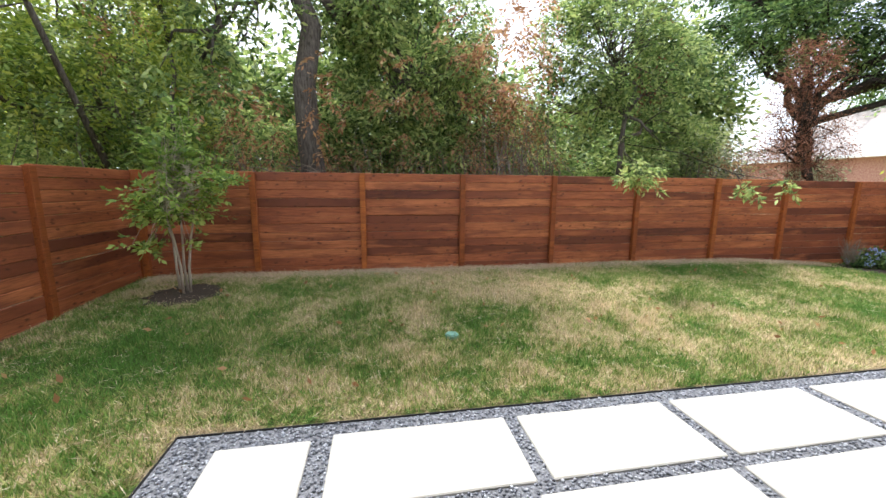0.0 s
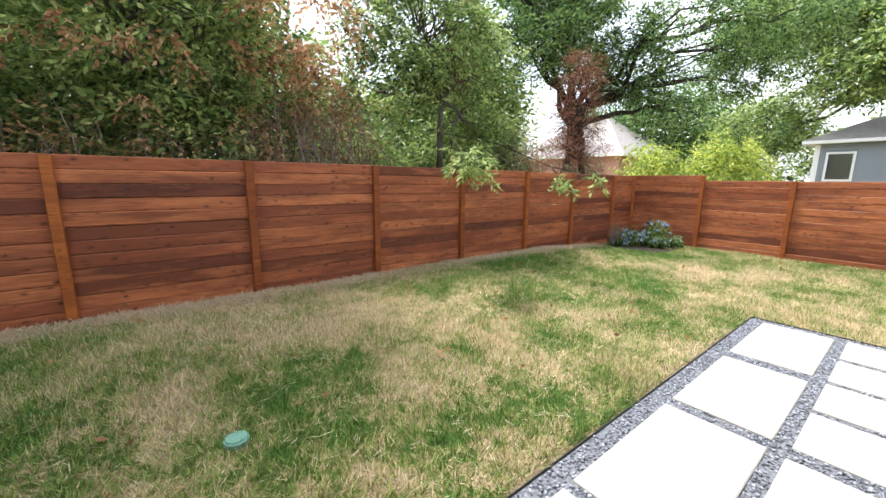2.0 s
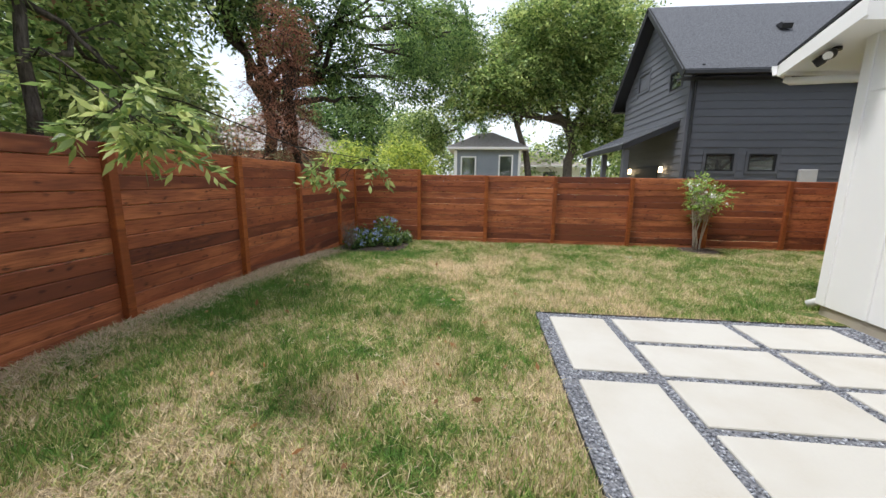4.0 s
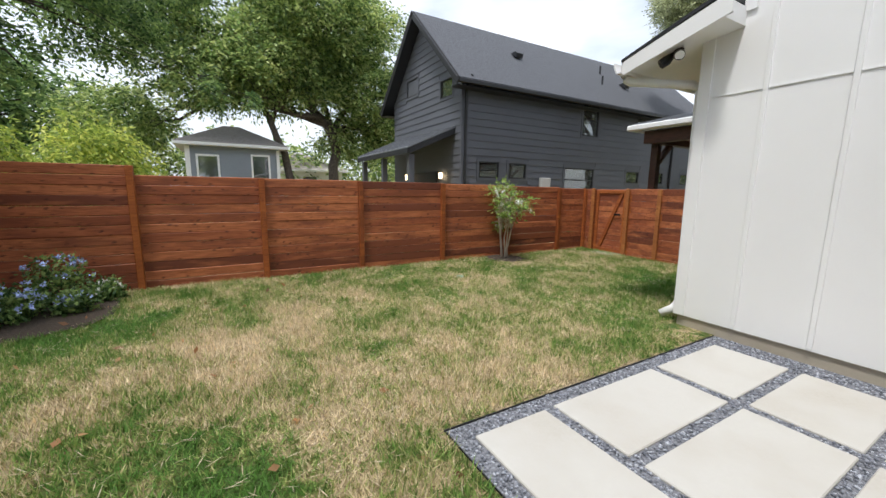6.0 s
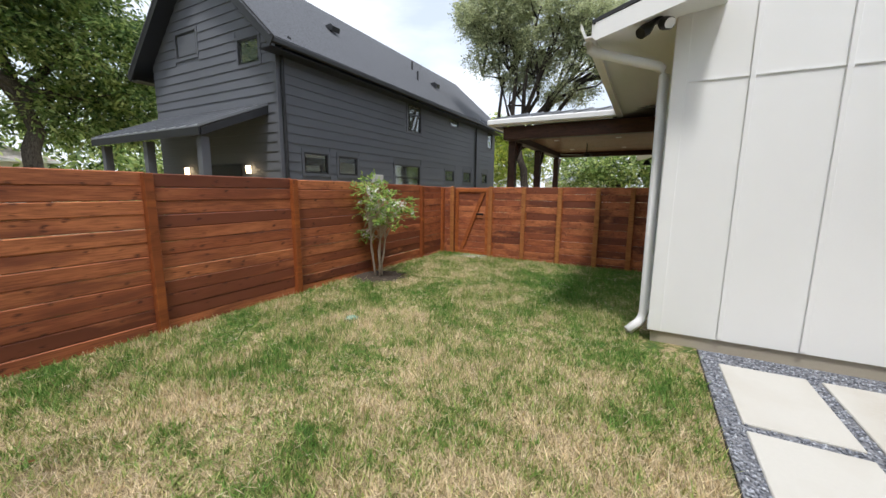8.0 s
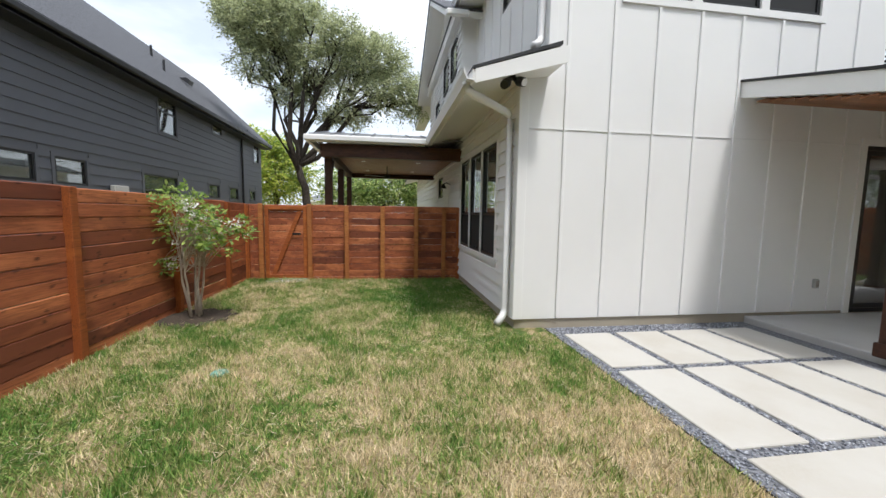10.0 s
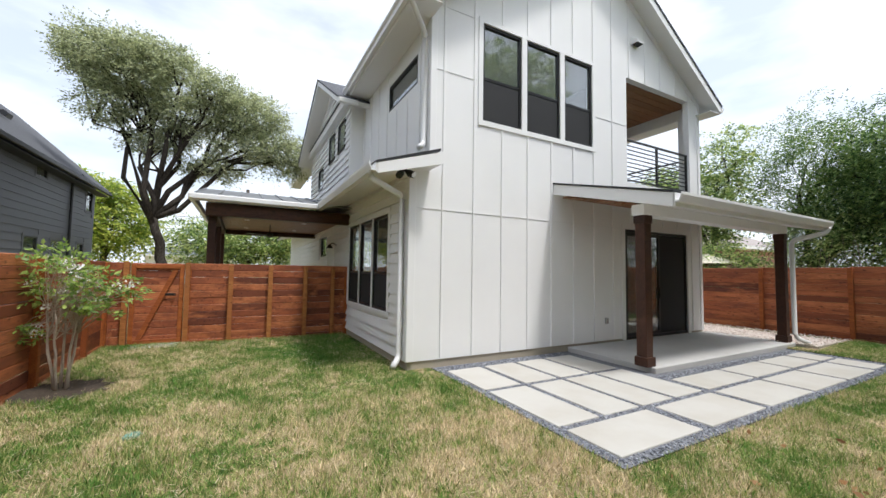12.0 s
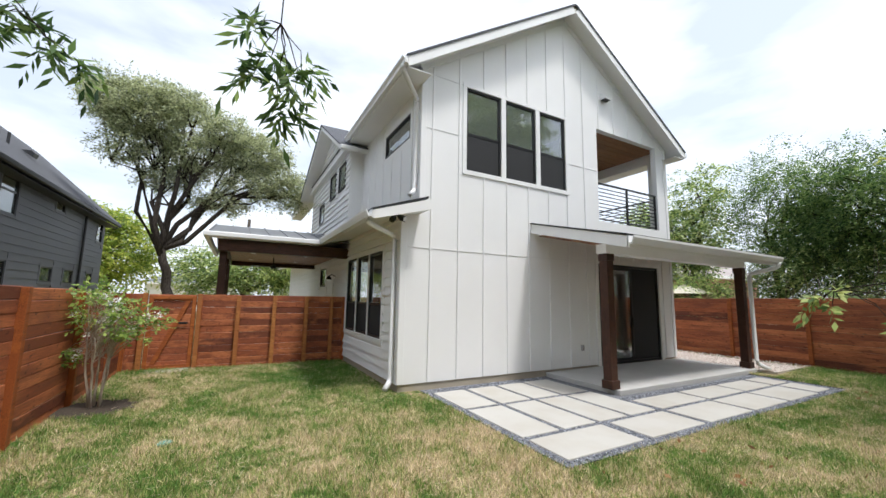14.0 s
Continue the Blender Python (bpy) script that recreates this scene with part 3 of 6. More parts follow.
TH = 0.15


def wall_cells(g, axis, at, thick, a0, a1, z0, z1, holes):
    """One closed wall with openings (a0, a1, z0, z1) cut through it; it thickens from at to at - thick."""
    inside = lambda lo, hi, vals: sorted({lo, hi, *[v for v in vals if lo < v < hi]})
    cols = inside(a0, a1, [e for h in holes for e in h[:2]])
    rows = inside(z0, z1, [e for h in holes for e in h[2:]])
    nc, nr = len(cols) - 1, len(rows) - 1

    def solid(i, k):
        if not (0 <= i < nc and 0 <= k < nr):
            return False
        a, z = (cols[i] + cols[i + 1]) / 2, (rows[k] + rows[k + 1]) / 2
        return not any(h[0] < a < h[1] and h[2] < z < h[3] for h in holes)
    vs, idx, fs = [], {}, []

    def corner(i, k, side):
        if (i, k, side) not in idx:
            q = at - thick * side
            idx[i, k, side] = len(vs)
            vs.append((cols[i], q, rows[k]) if axis == "y" else (q, cols[i], rows[k]))
        return idx[i, k, side]
    for i in range(nc):
        for k in range(nr):
            if not solid(i, k):
                continue
            for side in (0, 1):
                fs.append([corner(i, k, side), corner(i + 1, k, side), corner(i + 1, k + 1, side), corner(i, k + 1, side)])
            for di, dk, p, q in ((-1, 0, (i, k), (i, k + 1)), (1, 0, (i + 1, k), (i + 1, k + 1)), (0, -1, (i, k), (i + 1, k)), (0, 1, (i, k + 1), (i + 1, k + 1))):
                if not solid(i + di, k + dk):
                    fs.append([corner(*p, 0), corner(*q, 0), corner(*q, 1), corner(*p, 1)])
    return g.add(vs, fs)


house = thing("house", (3.2, -4, 0), "white two-storey house with board-and-batten walls", "house")
UPW = [(5.22, 6.10), (4.24, 5.10), (3.31, 4.12)]
UZ0, UZ1 = 4.20, 5.97
DOOR = (-0.10, 2.30, 0.13, 2.55)
BAL = (-0.32, 2.17, 3.62, 6.03)
EZ, PK, RX = 6.13, 8.66, 3.24   # wall plate, ridge underside at the wall, ridge line
rear_holes = [(a, b, UZ0, UZ1) for a, b in UPW] + [DOOR, BAL]
g = Geo()
wall_cells(g, "y", YR, TH, XW, XU, 0.165, EZ, rear_holes)
part("rear_wall", g, "white", house)
part("rear_wing_wall", Geo().box(XU, XS, YR - TH, YR, 0.165, 3.18), "white", house)
part("gable_wall", Geo().prism([(XW, EZ), (XU, EZ), (RX, PK)], "y", YR - TH, YR), "white", house)
part("foundation", Geo().box(XW + 0.01, XS - 0.015, -16, YR - 0.02, -0.1, 0.17), "foundation", house, "exposed tan concrete footing")
BATX = [6.86 - 0.598 * i for i in range(-0, 13)]


def roof_at(x):
    return EZ + (PK - EZ) * (1 - abs(x - RX) / (XU - RX))


def rear_battens():
    for x in BATX:
        spans = [(0.18, roof_at(x) - 0.06)]
        for a, b, z0, z1 in [(3.22, 6.19, 4.10, 6.06), (DOOR[0] - 0.12, DOOR[1] + 0.12, 0.1, 2.67), (BAL[0] - 0.1, BAL[1] + 0.02, BAL[2] - 0.2, BAL[3])]:
            if a < x < b:
                out = []
                for lo, hi in spans:
                    if z0 > lo:
                        out.append((lo, min(hi, z0)))
                    if z1 < hi:
                        out.append((max(lo, z1), hi))
                spans = out
        for lo, hi in spans:
            if hi - lo > 0.05:
                part("batten", Geo().box(x - 0.02, x + 0.02, YR, YR + 0.020, lo, hi, 0.003), "trim", house)


rear_battens()
part("corner_board", Geo().box(XS - 0.10, XS + 0.018, YR, YR + 0.022, 0.17, 3.14, 0.003).box(XS, XS + 0.02, YR - 0.1, YR, 0.17, 3.1), "trim", house)
part("corner_board", Geo().box(XU - 0.09, XU + 0.018, YR, YR + 0.022, 3.30, EZ - 0.02, 0.003).box(XU, XU + 0.02, YR - 0.09, YR, 3.4, EZ), "trim", house)
part("corner_board", Geo().box(XW - 0.018, XW + 0.09, YR, YR + 0.022, 0.17, EZ - 0.05, 0.003), "trim", house)
# thin metal joints between the sheets
for z, x0, x1 in ((2.555, XW + 0.1, XS - 0.11), (4.89, 6.22, XU - 0.1), (4.89, 2.2, 3.2), (6.0, 6.22, XU - 0.1)):
    for i in range(int((x1 - x0) / 0.598) + 1):
        a, b = x0 + i * 0.598, min(x1, x0 + (i + 1) * 0.598)
        if DOOR[0] - 0.12 < (a + b) / 2 < DOOR[1] + 0.12 and z < 3:
            continue
        part("joint_strip", Geo().box(a, b - 0.01, YR, YR + 0.009, z - 0.006, z + 0.006), "metal_white", house)

# west, upper side, lower side and far walls
g = wall_cells(Geo(), "x", XW + TH, TH, -16, YR - TH, 0.165, EZ, [(-3.0, -1.05, 3.62, 5.75)])
part("west_wall", g, "white", house)
SW = (-4.25, -1.53, 0.83, 2.57)
SMW = (-7.9, -7.0, 1.95, 2.55)
g = wall_cells(Geo(), "x", XS - 0.02, TH, -16, YR - TH, 0.165, 3.2, [SW, SMW])
part("side_wall", g, "white", house)
UW2 = (-2.62, -1.17, 4.86, 5.40)
g = wall_cells(Geo(), "x", XU, TH, -4.5, YR - TH, 3.2, EZ, [UW2])
part("upper_side_wall", g, "white", house)
for i in range(7):
    y = -1.05 - 0.55 * i
    z1 = UW2[2] - 0.1 if UW2[0] < y < UW2[1] else EZ - 0.1
    part("batten", Geo().box(XU, XU + 0.02, y - 0.02, y + 0.02, 3.4, z1, 0.003), "trim", house)


def lap(parent, axis, at, a0, a1, z0, z1, step, material, holes=(), out=1, top=None):
    """Lap siding: one tilted board a course, cut at the openings."""
    k = 0
    z = z0
    while z < z1 - 0.02:
        hi = min(z + step, z1)
        lo_a, hi_a = (a0, a1) if top is None else top((z + hi) / 2, a0, a1)
        cuts = sorted((h[0], h[1]) for h in holes if h[2] < hi - 0.02 and h[3] > z + 0.02)
        a = lo_a
        for c0, c1 in cuts + [(hi_a, hi_a)]:
            c0 = min(c0, hi_a)
            if c0 > a + 0.03:
                prof = [(at, z), (at + out * 0.044, z), (at + out * 0.008, hi), (at, hi)]
                part("siding_board", Geo().prism(prof, "y" if axis == "x" else "x", a, c0), material, parent)
            a = max(a, c1)
        z += step
        k += 1


lap(house, "x", XS - 0.02, -16, YR - 0.1, 0.17, 3.15, 0.168, "white", [(SW[0] - 0.1, SW[1] + 0.1, SW[2] - 0.1, SW[3] + 0.1), (SMW[0] - 0.06, SMW[1] + 0.06, SMW[2] - 0.06, SMW[3] + 0.06), (-6.7, -5.75, 0.1, 2.3)])
part("side_door", Geo().box(XS - 0.02, XS + 0.01, -6.62, -5.83, 0.2, 2.22, 0.006), "trim", house)


def window(holder, name, axis, at, a0, a1, z0, z1, sash=None, inward=-1, label="", frame_mat="black_frame", dark_low=True, w=0.045):
    """A framed pane in an opening; sash: the height of its meeting rail."""
    win = part(name, rim(axis, at, a0, a1, z0, z1, w, inward), frame_mat, holder, label)

    def flat(lo, hi, zl, zh, d, t):
        q = at + inward * d
        return Geo().box(lo, hi, q, q + inward * t, zl, zh) if axis == "y" else Geo().box(q, q + inward * t, lo, hi, zl, zh)
    pane = part("pane", flat(a0 + w, a1 - w, z0 + w, z1 - w, 0.035, 0.006), "glass", win)
    pane.visible_shadow = False
    if sash:
        part("meeting_rail", flat(a0 + w, a1 - w, sash - 0.022, sash + 0.022, 0.012, 0.05), frame_mat, win)
        if dark_low:
            part("screen", flat(a0 + w, a1 - w, z0 + w, sash - 0.022, 0.02, 0.004), "screen", win)
    return win


def rim(axis, at, a0, a1, z0, z1, w, inward, d=0.07):
    g = Geo()
    for lo, hi, zl, zh in ((a0, a0 + w, z0, z1), (a1 - w, a1, z0, z1), (a0 + w, a1 - w, z0, z0 + w), (a0 + w, a1 - w, z1 - w, z1)):
        if axis == "y":
            g.box(lo, hi, at, at + inward * d, zl, zh)
        else:
            g.box(at, at + inward * d, lo, hi, zl, zh)
    return g


for a, b in UPW:
    window(house, "window", "y", YR - 0.005, a, b, UZ0, UZ1, 4.98, label="black double-hung window with a screen")
g = Geo()
g.box(3.22, 6.19, YR, YR + 0.024, UZ0 - 0.09, UZ0).box(3.22, 6.19, YR, YR + 0.024, UZ1, UZ1 + 0.08)
for a, b in ((6.10, 6.19), (5.10, 5.22), (4.12, 4.24), (3.22, 3.31)):
    g.box(a, b, YR, YR + 0.0235, UZ0, UZ1)
part("window_trim", g, "trim", house)
for i in range(3):
    a = SW[0] + (SW[1] - SW[0]) / 3 * i
    window(house, "window", "x", XS - 0.015, a + 0.02, a + (SW[1] - SW[0]) / 3 - 0.02, SW[2], SW[3], 1.5, label="tall black double-hung window")
g = Geo()
for a, b, c, d in ((SW[0] - 0.09, SW[0], SW[2] - 0.09, SW[3] + 0.09), (SW[1], SW[1] + 0.09, SW[2] - 0.09, SW[3] + 0.09), (SW[0], SW[1], SW[2] - 0.09, SW[2]), (SW[0], SW[1], SW[3], SW[3] + 0.09)):
    g.box(XS - 0.02, XS + 0.012, a, b, c, d)
for i in range(4):
    a = SW[0] + (SW[1] - SW[0]) / 3 * i
    g.box(XS - 0.06, XS + 0.01, a - 0.02, a + 0.02, SW[2], SW[3])
part("window_trim", g, "trim", house)
window(house, "window", "x", XU - 0.005, *UW2, label="wide black transom window")
window(house, "window", "x", XS - 0.015, *SMW, label="small square window")
# added inner walls and floors, coloured near-black so the panes look dark
part("rooms", Geo().box(0.3, 6.7, -4.0, -0.95, 3.5, 3.6).box(-0.6, 6.9, -4.2, -4.1, 0.2, 6).box(-0.3, 7.1, -9, -0.9, 3.0, 3.12).box(4.5, 4.6, -9, -0.9, 0.2, 3.0).box(2.5, 2.6, -4, -1, 3.6, 6), "room_shade", house, "made-up interior walls and floors, near-black to stand for room shade")
part("rooms_floor", Geo().box(-0.55, 7.25, -9, -0.8, 0.17, 0.2), "soffit_wood", house)


def sliding_door():
    a0, a1, z0, z1 = DOOR
    d = part("sliding_door", rim("y", YR - 0.01, a0, a1, z0, z1, 0.06, -1, 0.12), "black_frame", house, "black-framed sliding glass door")
    mid = 1.02
    part("sash", rim("y", YR - 0.02, mid - 0.04, a1 - 0.062, z0 + 0.062, z1 - 0.062, 0.07, -1, 0.04), "black_frame", d)
    part("sash", rim("y", YR - 0.065, a0 + 0.062, mid + 0.04, z0 + 0.062, z1 - 0.062, 0.07, -1, 0.04), "black_frame", d)
    for lo, hi, y in ((mid + 0.03, a1 - 0.132, YR - 0.04), (a0 + 0.132, mid - 0.03, YR - 0.085)):
        p = part("pane", Geo().box(lo, hi, y, y - 0.006, z0 + 0.132, z1 - 0.132), "glass", d)
        p.visible_shadow = False
    part("screen_door", Geo().box(a0 + 0.07, mid + 0.02, YR - 0.035, YR - 0.03, z0 + 0.07, z1 - 0.07), "screen", d, "dark insect screen door")
    part("handle", Geo().box(mid + 0.0, mid + 0.03, YR - 0.02, YR + 0.02, 1.0, 1.25, 0.006), "black_metal", d, "black pull handle")
    part("door_trim", Geo().box(a0 - 0.1, a0, YR, YR + 0.024, z0, z1 + 0.1).box(a1, a1 + 0.1, YR, YR + 0.024, z0, z1 + 0.1).box(a0, a1, YR, YR + 0.024, z1, z1 + 0.1), "trim", house)


sliding_door()


def balcony():
    a0, a1, z0, z1 = BAL
    part("balcony_floor", Geo().box(XW + TH, a1 + 0.1, -3.3, YR - TH, z0 - 0.25, z0), "slab", house)
    part("balcony_inner_wall", Geo().box(a1 + 0.01, a1 + 0.13, -3.3, YR - TH, z0, EZ), "white", house)
    part("balcony_back_wall", Geo().box(XW + TH, a1 + 0.1, -3.42, -3.3, z0, EZ), "white", house)
    for k in range(12):
        y = YR - TH - 0.01 - k * 0.21
        part("ceiling_board", Geo().box(XW + TH, a1 + 0.005, y - 0.2, y, z1 - 0.002, z1 + 0.02, 0.004), "soffit_wood", house)
    part("balcony_can_light", Geo().tube([(0.95, -1.7, z1 - 0.02), (0.95, -1.7, z1 + 0.0)], 0.07, 16), "trim", house)
    part("balcony_beam", Geo().box(XW + TH, a1, -3.29, -3.1, z1 - 0.25, z1 - 0.004), "trim", house)
    for k in range(8):
        z = z0 + 0.19 + k * 0.098
        part("side_bar", Geo().box(XW + 0.06, XW + 0.075, -3.0, -1.05, z - 0.010, z + 0.010), "black_metal", house)
    part("side_rail", Geo().box(XW + 0.05, XW + 0.09, -3.0, -1.05, z0 + 0.98, z0 + 1.02), "black_metal", house)
    r = part("railing", Geo().box(a0, a1, YR - 0.10, YR - 0.05, z0 + 0.98, z0 + 1.02, 0.004).box(a0, a1, YR - 0.09, YR - 0.06, z0 + 0.06, z0 + 0.09), "black_metal", house, "black metal horizontal-bar railing")
    for x in (a0 + 0.03, 0.95, a1 - 0.03):
        part("post", Geo().box(x - 0.022, x + 0.022, YR - 0.097, YR - 0.053, z0, z0 + 0.98), "black_metal", r)
    for k in range(8):
        z = z0 + 0.19 + k * 0.098
        part("bar", Geo().box(a0, a1, YR - 0.085, YR - 0.065, z - 0.010, z + 0.010), "black_metal", r)


balcony()
# openings in the west wall beside the balcony stay as a pier; roof of the main block
def sloped(g, x0, z0, x1, z1, y0, y1, t):
    """A sheet from (x0, z0) to (x1, z1) in section, t thick, along y."""
    n = Vector((z0 - z1, x1 - x0)).normalized()
    if n.y < 0:
        n = -n
    return g.prism([(x0, z0), (x1, z1), (x1 + n.x * t, z1 + n.y * t), (x0 + n.x * t, z0 + n.y * t)], "y", y0, y1)


SL = (PK - EZ) / (XU - RX)
OV = 0.46
YF = YR + 0.40
ro = thing("house_roof", (RX, -4, PK), "dark shingle gable roof with white fascia and gutters", "roof")
for s in (1, -1):
    xe = RX + s * (XU - RX + OV)
    ze = EZ - SL * OV
    part("soffit", sloped(Geo(), xe, ze + 0.02, RX, PK + 0.02, YF - 0.03, -16, 0.06), "trim", ro)
    part("shingles", sloped(Geo(), xe + s * 0.03, ze + 0.085, RX, PK + 0.105, YF + 0.02, -16, 0.04), "shingle", ro, "dark grey asphalt shingles")
    part("rake_board", sloped(Geo(), xe, ze - 0.09, RX, PK - 0.09, YF - 0.03, YF, 0.17), "trim", ro)
    part("frieze_board", sloped(Geo(), RX + s * (XU - RX), EZ - 0.12, RX, PK - 0.12, YR, YR + 0.02, 0.12), "trim", ro)
    part("fascia", Geo().box(xe - 0.01, xe + 0.012, -16, YF - 0.03, ze - 0.09, ze + 0.09), "trim", ro)
    # moulded gutter, open on top
    q = xe + s * 0.014
    prof = [(q, ze + 0.08), (q, ze - 0.05), (q + s * 0.07, ze - 0.05), (q + s * 0.085, ze + 0.01), (q + s * 0.12, ze + 0.05), (q + s * 0.12, ze + 0.08), (q + s * 0.11, ze + 0.08), (q + s * 0.11, ze + 0.055), (q + s * 0.07, ze + 0.0), (q + s * 0.06, ze - 0.035), (q + s * 0.01, ze - 0.035), (q + s * 0.01, ze + 0.08)]
    part("gutter", Geo().prism(prof, "y", -16 if s < 0 else -4.3, YF + 0.01), "metal_white", ro, "white moulded gutter")
    part("eave_soffit", Geo().box(RX + s * (XU - RX), xe, -16, YF - 0.03, ze - 0.1, ze - 0.085), "trim", ro)


def downspout(name, pts, r=0.038):
    """Ribbed square pipe with elbows."""
    g = Geo()
    path = []
    for i, p in enumerate(pts):
        p = Vector(p)
        if 0 < i < len(pts) - 1:
            a, b = (Vector(pts[i - 1]) - p).normalized() * 0.07, (Vector(pts[i + 1]) - p).normalized() * 0.07
            path += [p + a, p + (a + b) * 0.35, p + b]
        else:
            path.append(p)
    g.tube(path, r * 1.25, 8)
    return single(name, g, "metal_white", "white metal downspout with elbows fixed to the wall", "downspout", smooth=True)


ZE = EZ - SL * OV
downspout("downspout", [(XU + OV + 0.07, YF - 0.1, ZE - 0.04), (XU + OV + 0.07, YF - 0.1, ZE - 0.14), (XU + 0.07, YR - 0.10, ZE - 0.38), (XU + 0.06, YR - 0.12, 3.62), (XU + 0.2, YR - 0.02, 3.52)])

# cross gable over the side wing
wing = thing("side_wing", (7.4, -7.5, 3), "white lap-sided side gable above the lower eave", "house wing")
WY0, WY1, WPK = -10.2, -4.5, 7.15
part("wing_wall", Geo().prism([(WY0, 3.2), (WY1, 3.2), (WY1, 5.75), (-6.9, WPK), (WY0, 5.75)], "x", XS - 0.2, XS - 0.02), "white", wing)
part("wing_return", Geo().box(XU, XS - 0.02, WY1, WY1 + 0.03, 3.3, 5.9), "trim", wing)


def gable_span(z, a0, a1):
    k = max(0.0, (z - 5.75) / (WPK - 5.75))
    return a0 + (-6.9 - a0) * k, a1 + (-6.9 - a1) * k


WW = [(-5.75, -4.95, 4.75, 5.55), (-6.95, -6.15, 4.75, 5.55), (-8.6, -7.8, 4.2, 4.9)]
lap(wing, "x", XS - 0.02, WY0, WY1, 3.3, WPK - 0.1, 0.168, "white", WW, top=gable_span)
for h in WW:
    window(wing, "window", "x", XS + 0.02, *h, label="black framed upper window")
for s, ye in ((1, WY1 + 0.5), (-1, WY0 - 0.5)):
    k = (WPK - 5.75) / (-6.9 - WY0 if s < 0 else WY1 + 6.9)
    ze = 5.75 - 0.5 * k
    poly = [(ye, ze), (-6.9, WPK), (-6.9, WPK + 0.13), (ye, ze + 0.13)]
    part("soffit", Geo().prism(poly, "x", 3.2, XS + 0.42), "trim", wing)
    part("shingles", Geo().prism([(ye, ze + 0.135), (-6.9, WPK + 0.135), (-6.9, WPK + 0.18), (ye, ze + 0.18)], "x", 3.2, XS + 0.45), "shingle", wing)
    part("gutter", Geo().box(XU + 0.3, XS + 0.42, ye, ye + s * 0.1, ze, ze + 0.12, 0.02), "metal_white", wing)

# lower skirt roof along the side wall
sk = thing("skirt_roof", (7.8, -2.4, 3.2), "white-soffited lower eave with dark metal roof", "roof")
SX1 = 8.10
part("soffit", Geo().prism([(XU, 3.17), (XS, 3.12), (SX1, 2.96), (SX1, 3.0), (XU, 3.34)], "y", -16, YF - 0.02), "trim", sk)
part("roof_sheet", Geo().prism([(XU + 0.022, 3.37), (SX1 + 0.03, 3.045), (SX1 + 0.03, 3.075), (XU + 0.022, 3.41)], "y", -16, YF + 0.015), "grey_trim", sk, "dark metal roof edge")
part("rake_board", Geo().prism([(XU - 0.06, 3.19), (XU - 0.06, 3.375), (SX1, 3.05), (SX1, 2.90)], "y", YF - 0.02, YF + 0.01), "trim", sk)
part("fascia", Geo().box(SX1, SX1 + 0.02, -4.3, YF, 2.92, 3.04), "trim", sk)
part("gutter", Geo().prism([(SX1 + 0.02, 3.06), (SX1 + 0.02, 2.93), (SX1 + 0.09, 2.93), (SX1 + 0.13, 3.02), (SX1 + 0.13, 3.06), (SX1 + 0.12, 3.06), (SX1 + 0.11, 3.02), (SX1 + 0.08, 2.945), (SX1 + 0.03, 2.945), (SX1 + 0.03, 3.06)], "y", -4.35, YF + 0.01), "metal_white", sk, "white moulded gutter")
downspout("downspout", [(SX1 + 0.07, YF - 0.12, 2.94), (SX1 + 0.07, YF - 0.12, 2.86), (XS + 0.08, YR - 0.14, 2.74), (XS + 0.06, YR - 0.16, 0.22), (XS + 0.2, YR - 0.05, 0.10)])
fl = thing("floodlight", (7.62, -0.45, 3.1), "black twin-head security light under the eave", "light")
part("base", Geo().tube([(7.62, -0.45, 3.085), (7.62, -0.45, 3.05)], 0.05, 14), "black_metal", fl)
part("lamp_head", Geo().tube([(7.60, -0.43, 3.05), (7.56, -0.36, 3.0), (7.52, -0.30, 2.97)], [0.02, 0.055, 0.05], 12), "black_metal", fl)
part("lamp_head", Geo().tube([(7.64, -0.43, 3.05), (7.70, -0.38, 2.98), (7.74, -0.34, 2.94)], [0.02, 0.055, 0.05], 12), "black_metal", fl)
part("lens", Geo().tube([(7.52, -0.30, 2.97), (7.518, -0.297, 2.968)], 0.045, 12), "trim", fl)

# rear porch roof on two posts
po = thing("porch_roof", (1.8, 0.6, 2.7), "shallow white porch roof with gutter over the slab", "porch")
PX0, PX1, PYE = -1.05, 4.42, 1.66
ps = lambda y: 3.24 - (y - YR) / (PYE - YR) * 0.56
part("roof_sheet", Geo().prism([(YR, ps(YR) + 0.04), (PYE + 0.02, ps(PYE) + 0.04), (PYE + 0.02, ps(PYE) + 0.07), (YR, ps(YR) + 0.07)], "x", PX0 - 0.02, PX1 + 0.02), "grey_trim", po, "dark metal roof sheet")
part("soffit", Geo().prism([(YR + 0.0, ps(YR) - 0.15), (PYE, ps(PYE) - 0.15), (PYE, ps(PYE) + 0.035), (YR, ps(YR) + 0.035)], "x", PX0 + 0.03, PX1 - 0.03), "trim", po)
for x in (PX0, PX1):
    part("rake_board", Geo().prism([(YR, ps(YR) - 0.16), (PYE, ps(PYE) - 0.16), (PYE, ps(PYE) + 0.038), (YR, ps(YR) + 0.038)], "x", x - 0.028, x + 0.0), "trim", po)
part("fascia", Geo().box(PX0, PX1 - 0.03, PYE, PYE + 0.02, ps(PYE) - 0.16, ps(PYE) + 0.036), "trim", po)
part("beam", Geo().box(PX0 + 0.15, 4.18, 0.86, 1.08, 2.50, ps(1.08) - 0.151, 0.006), "trim", po, "white boxed beam")
z = ps(PYE)
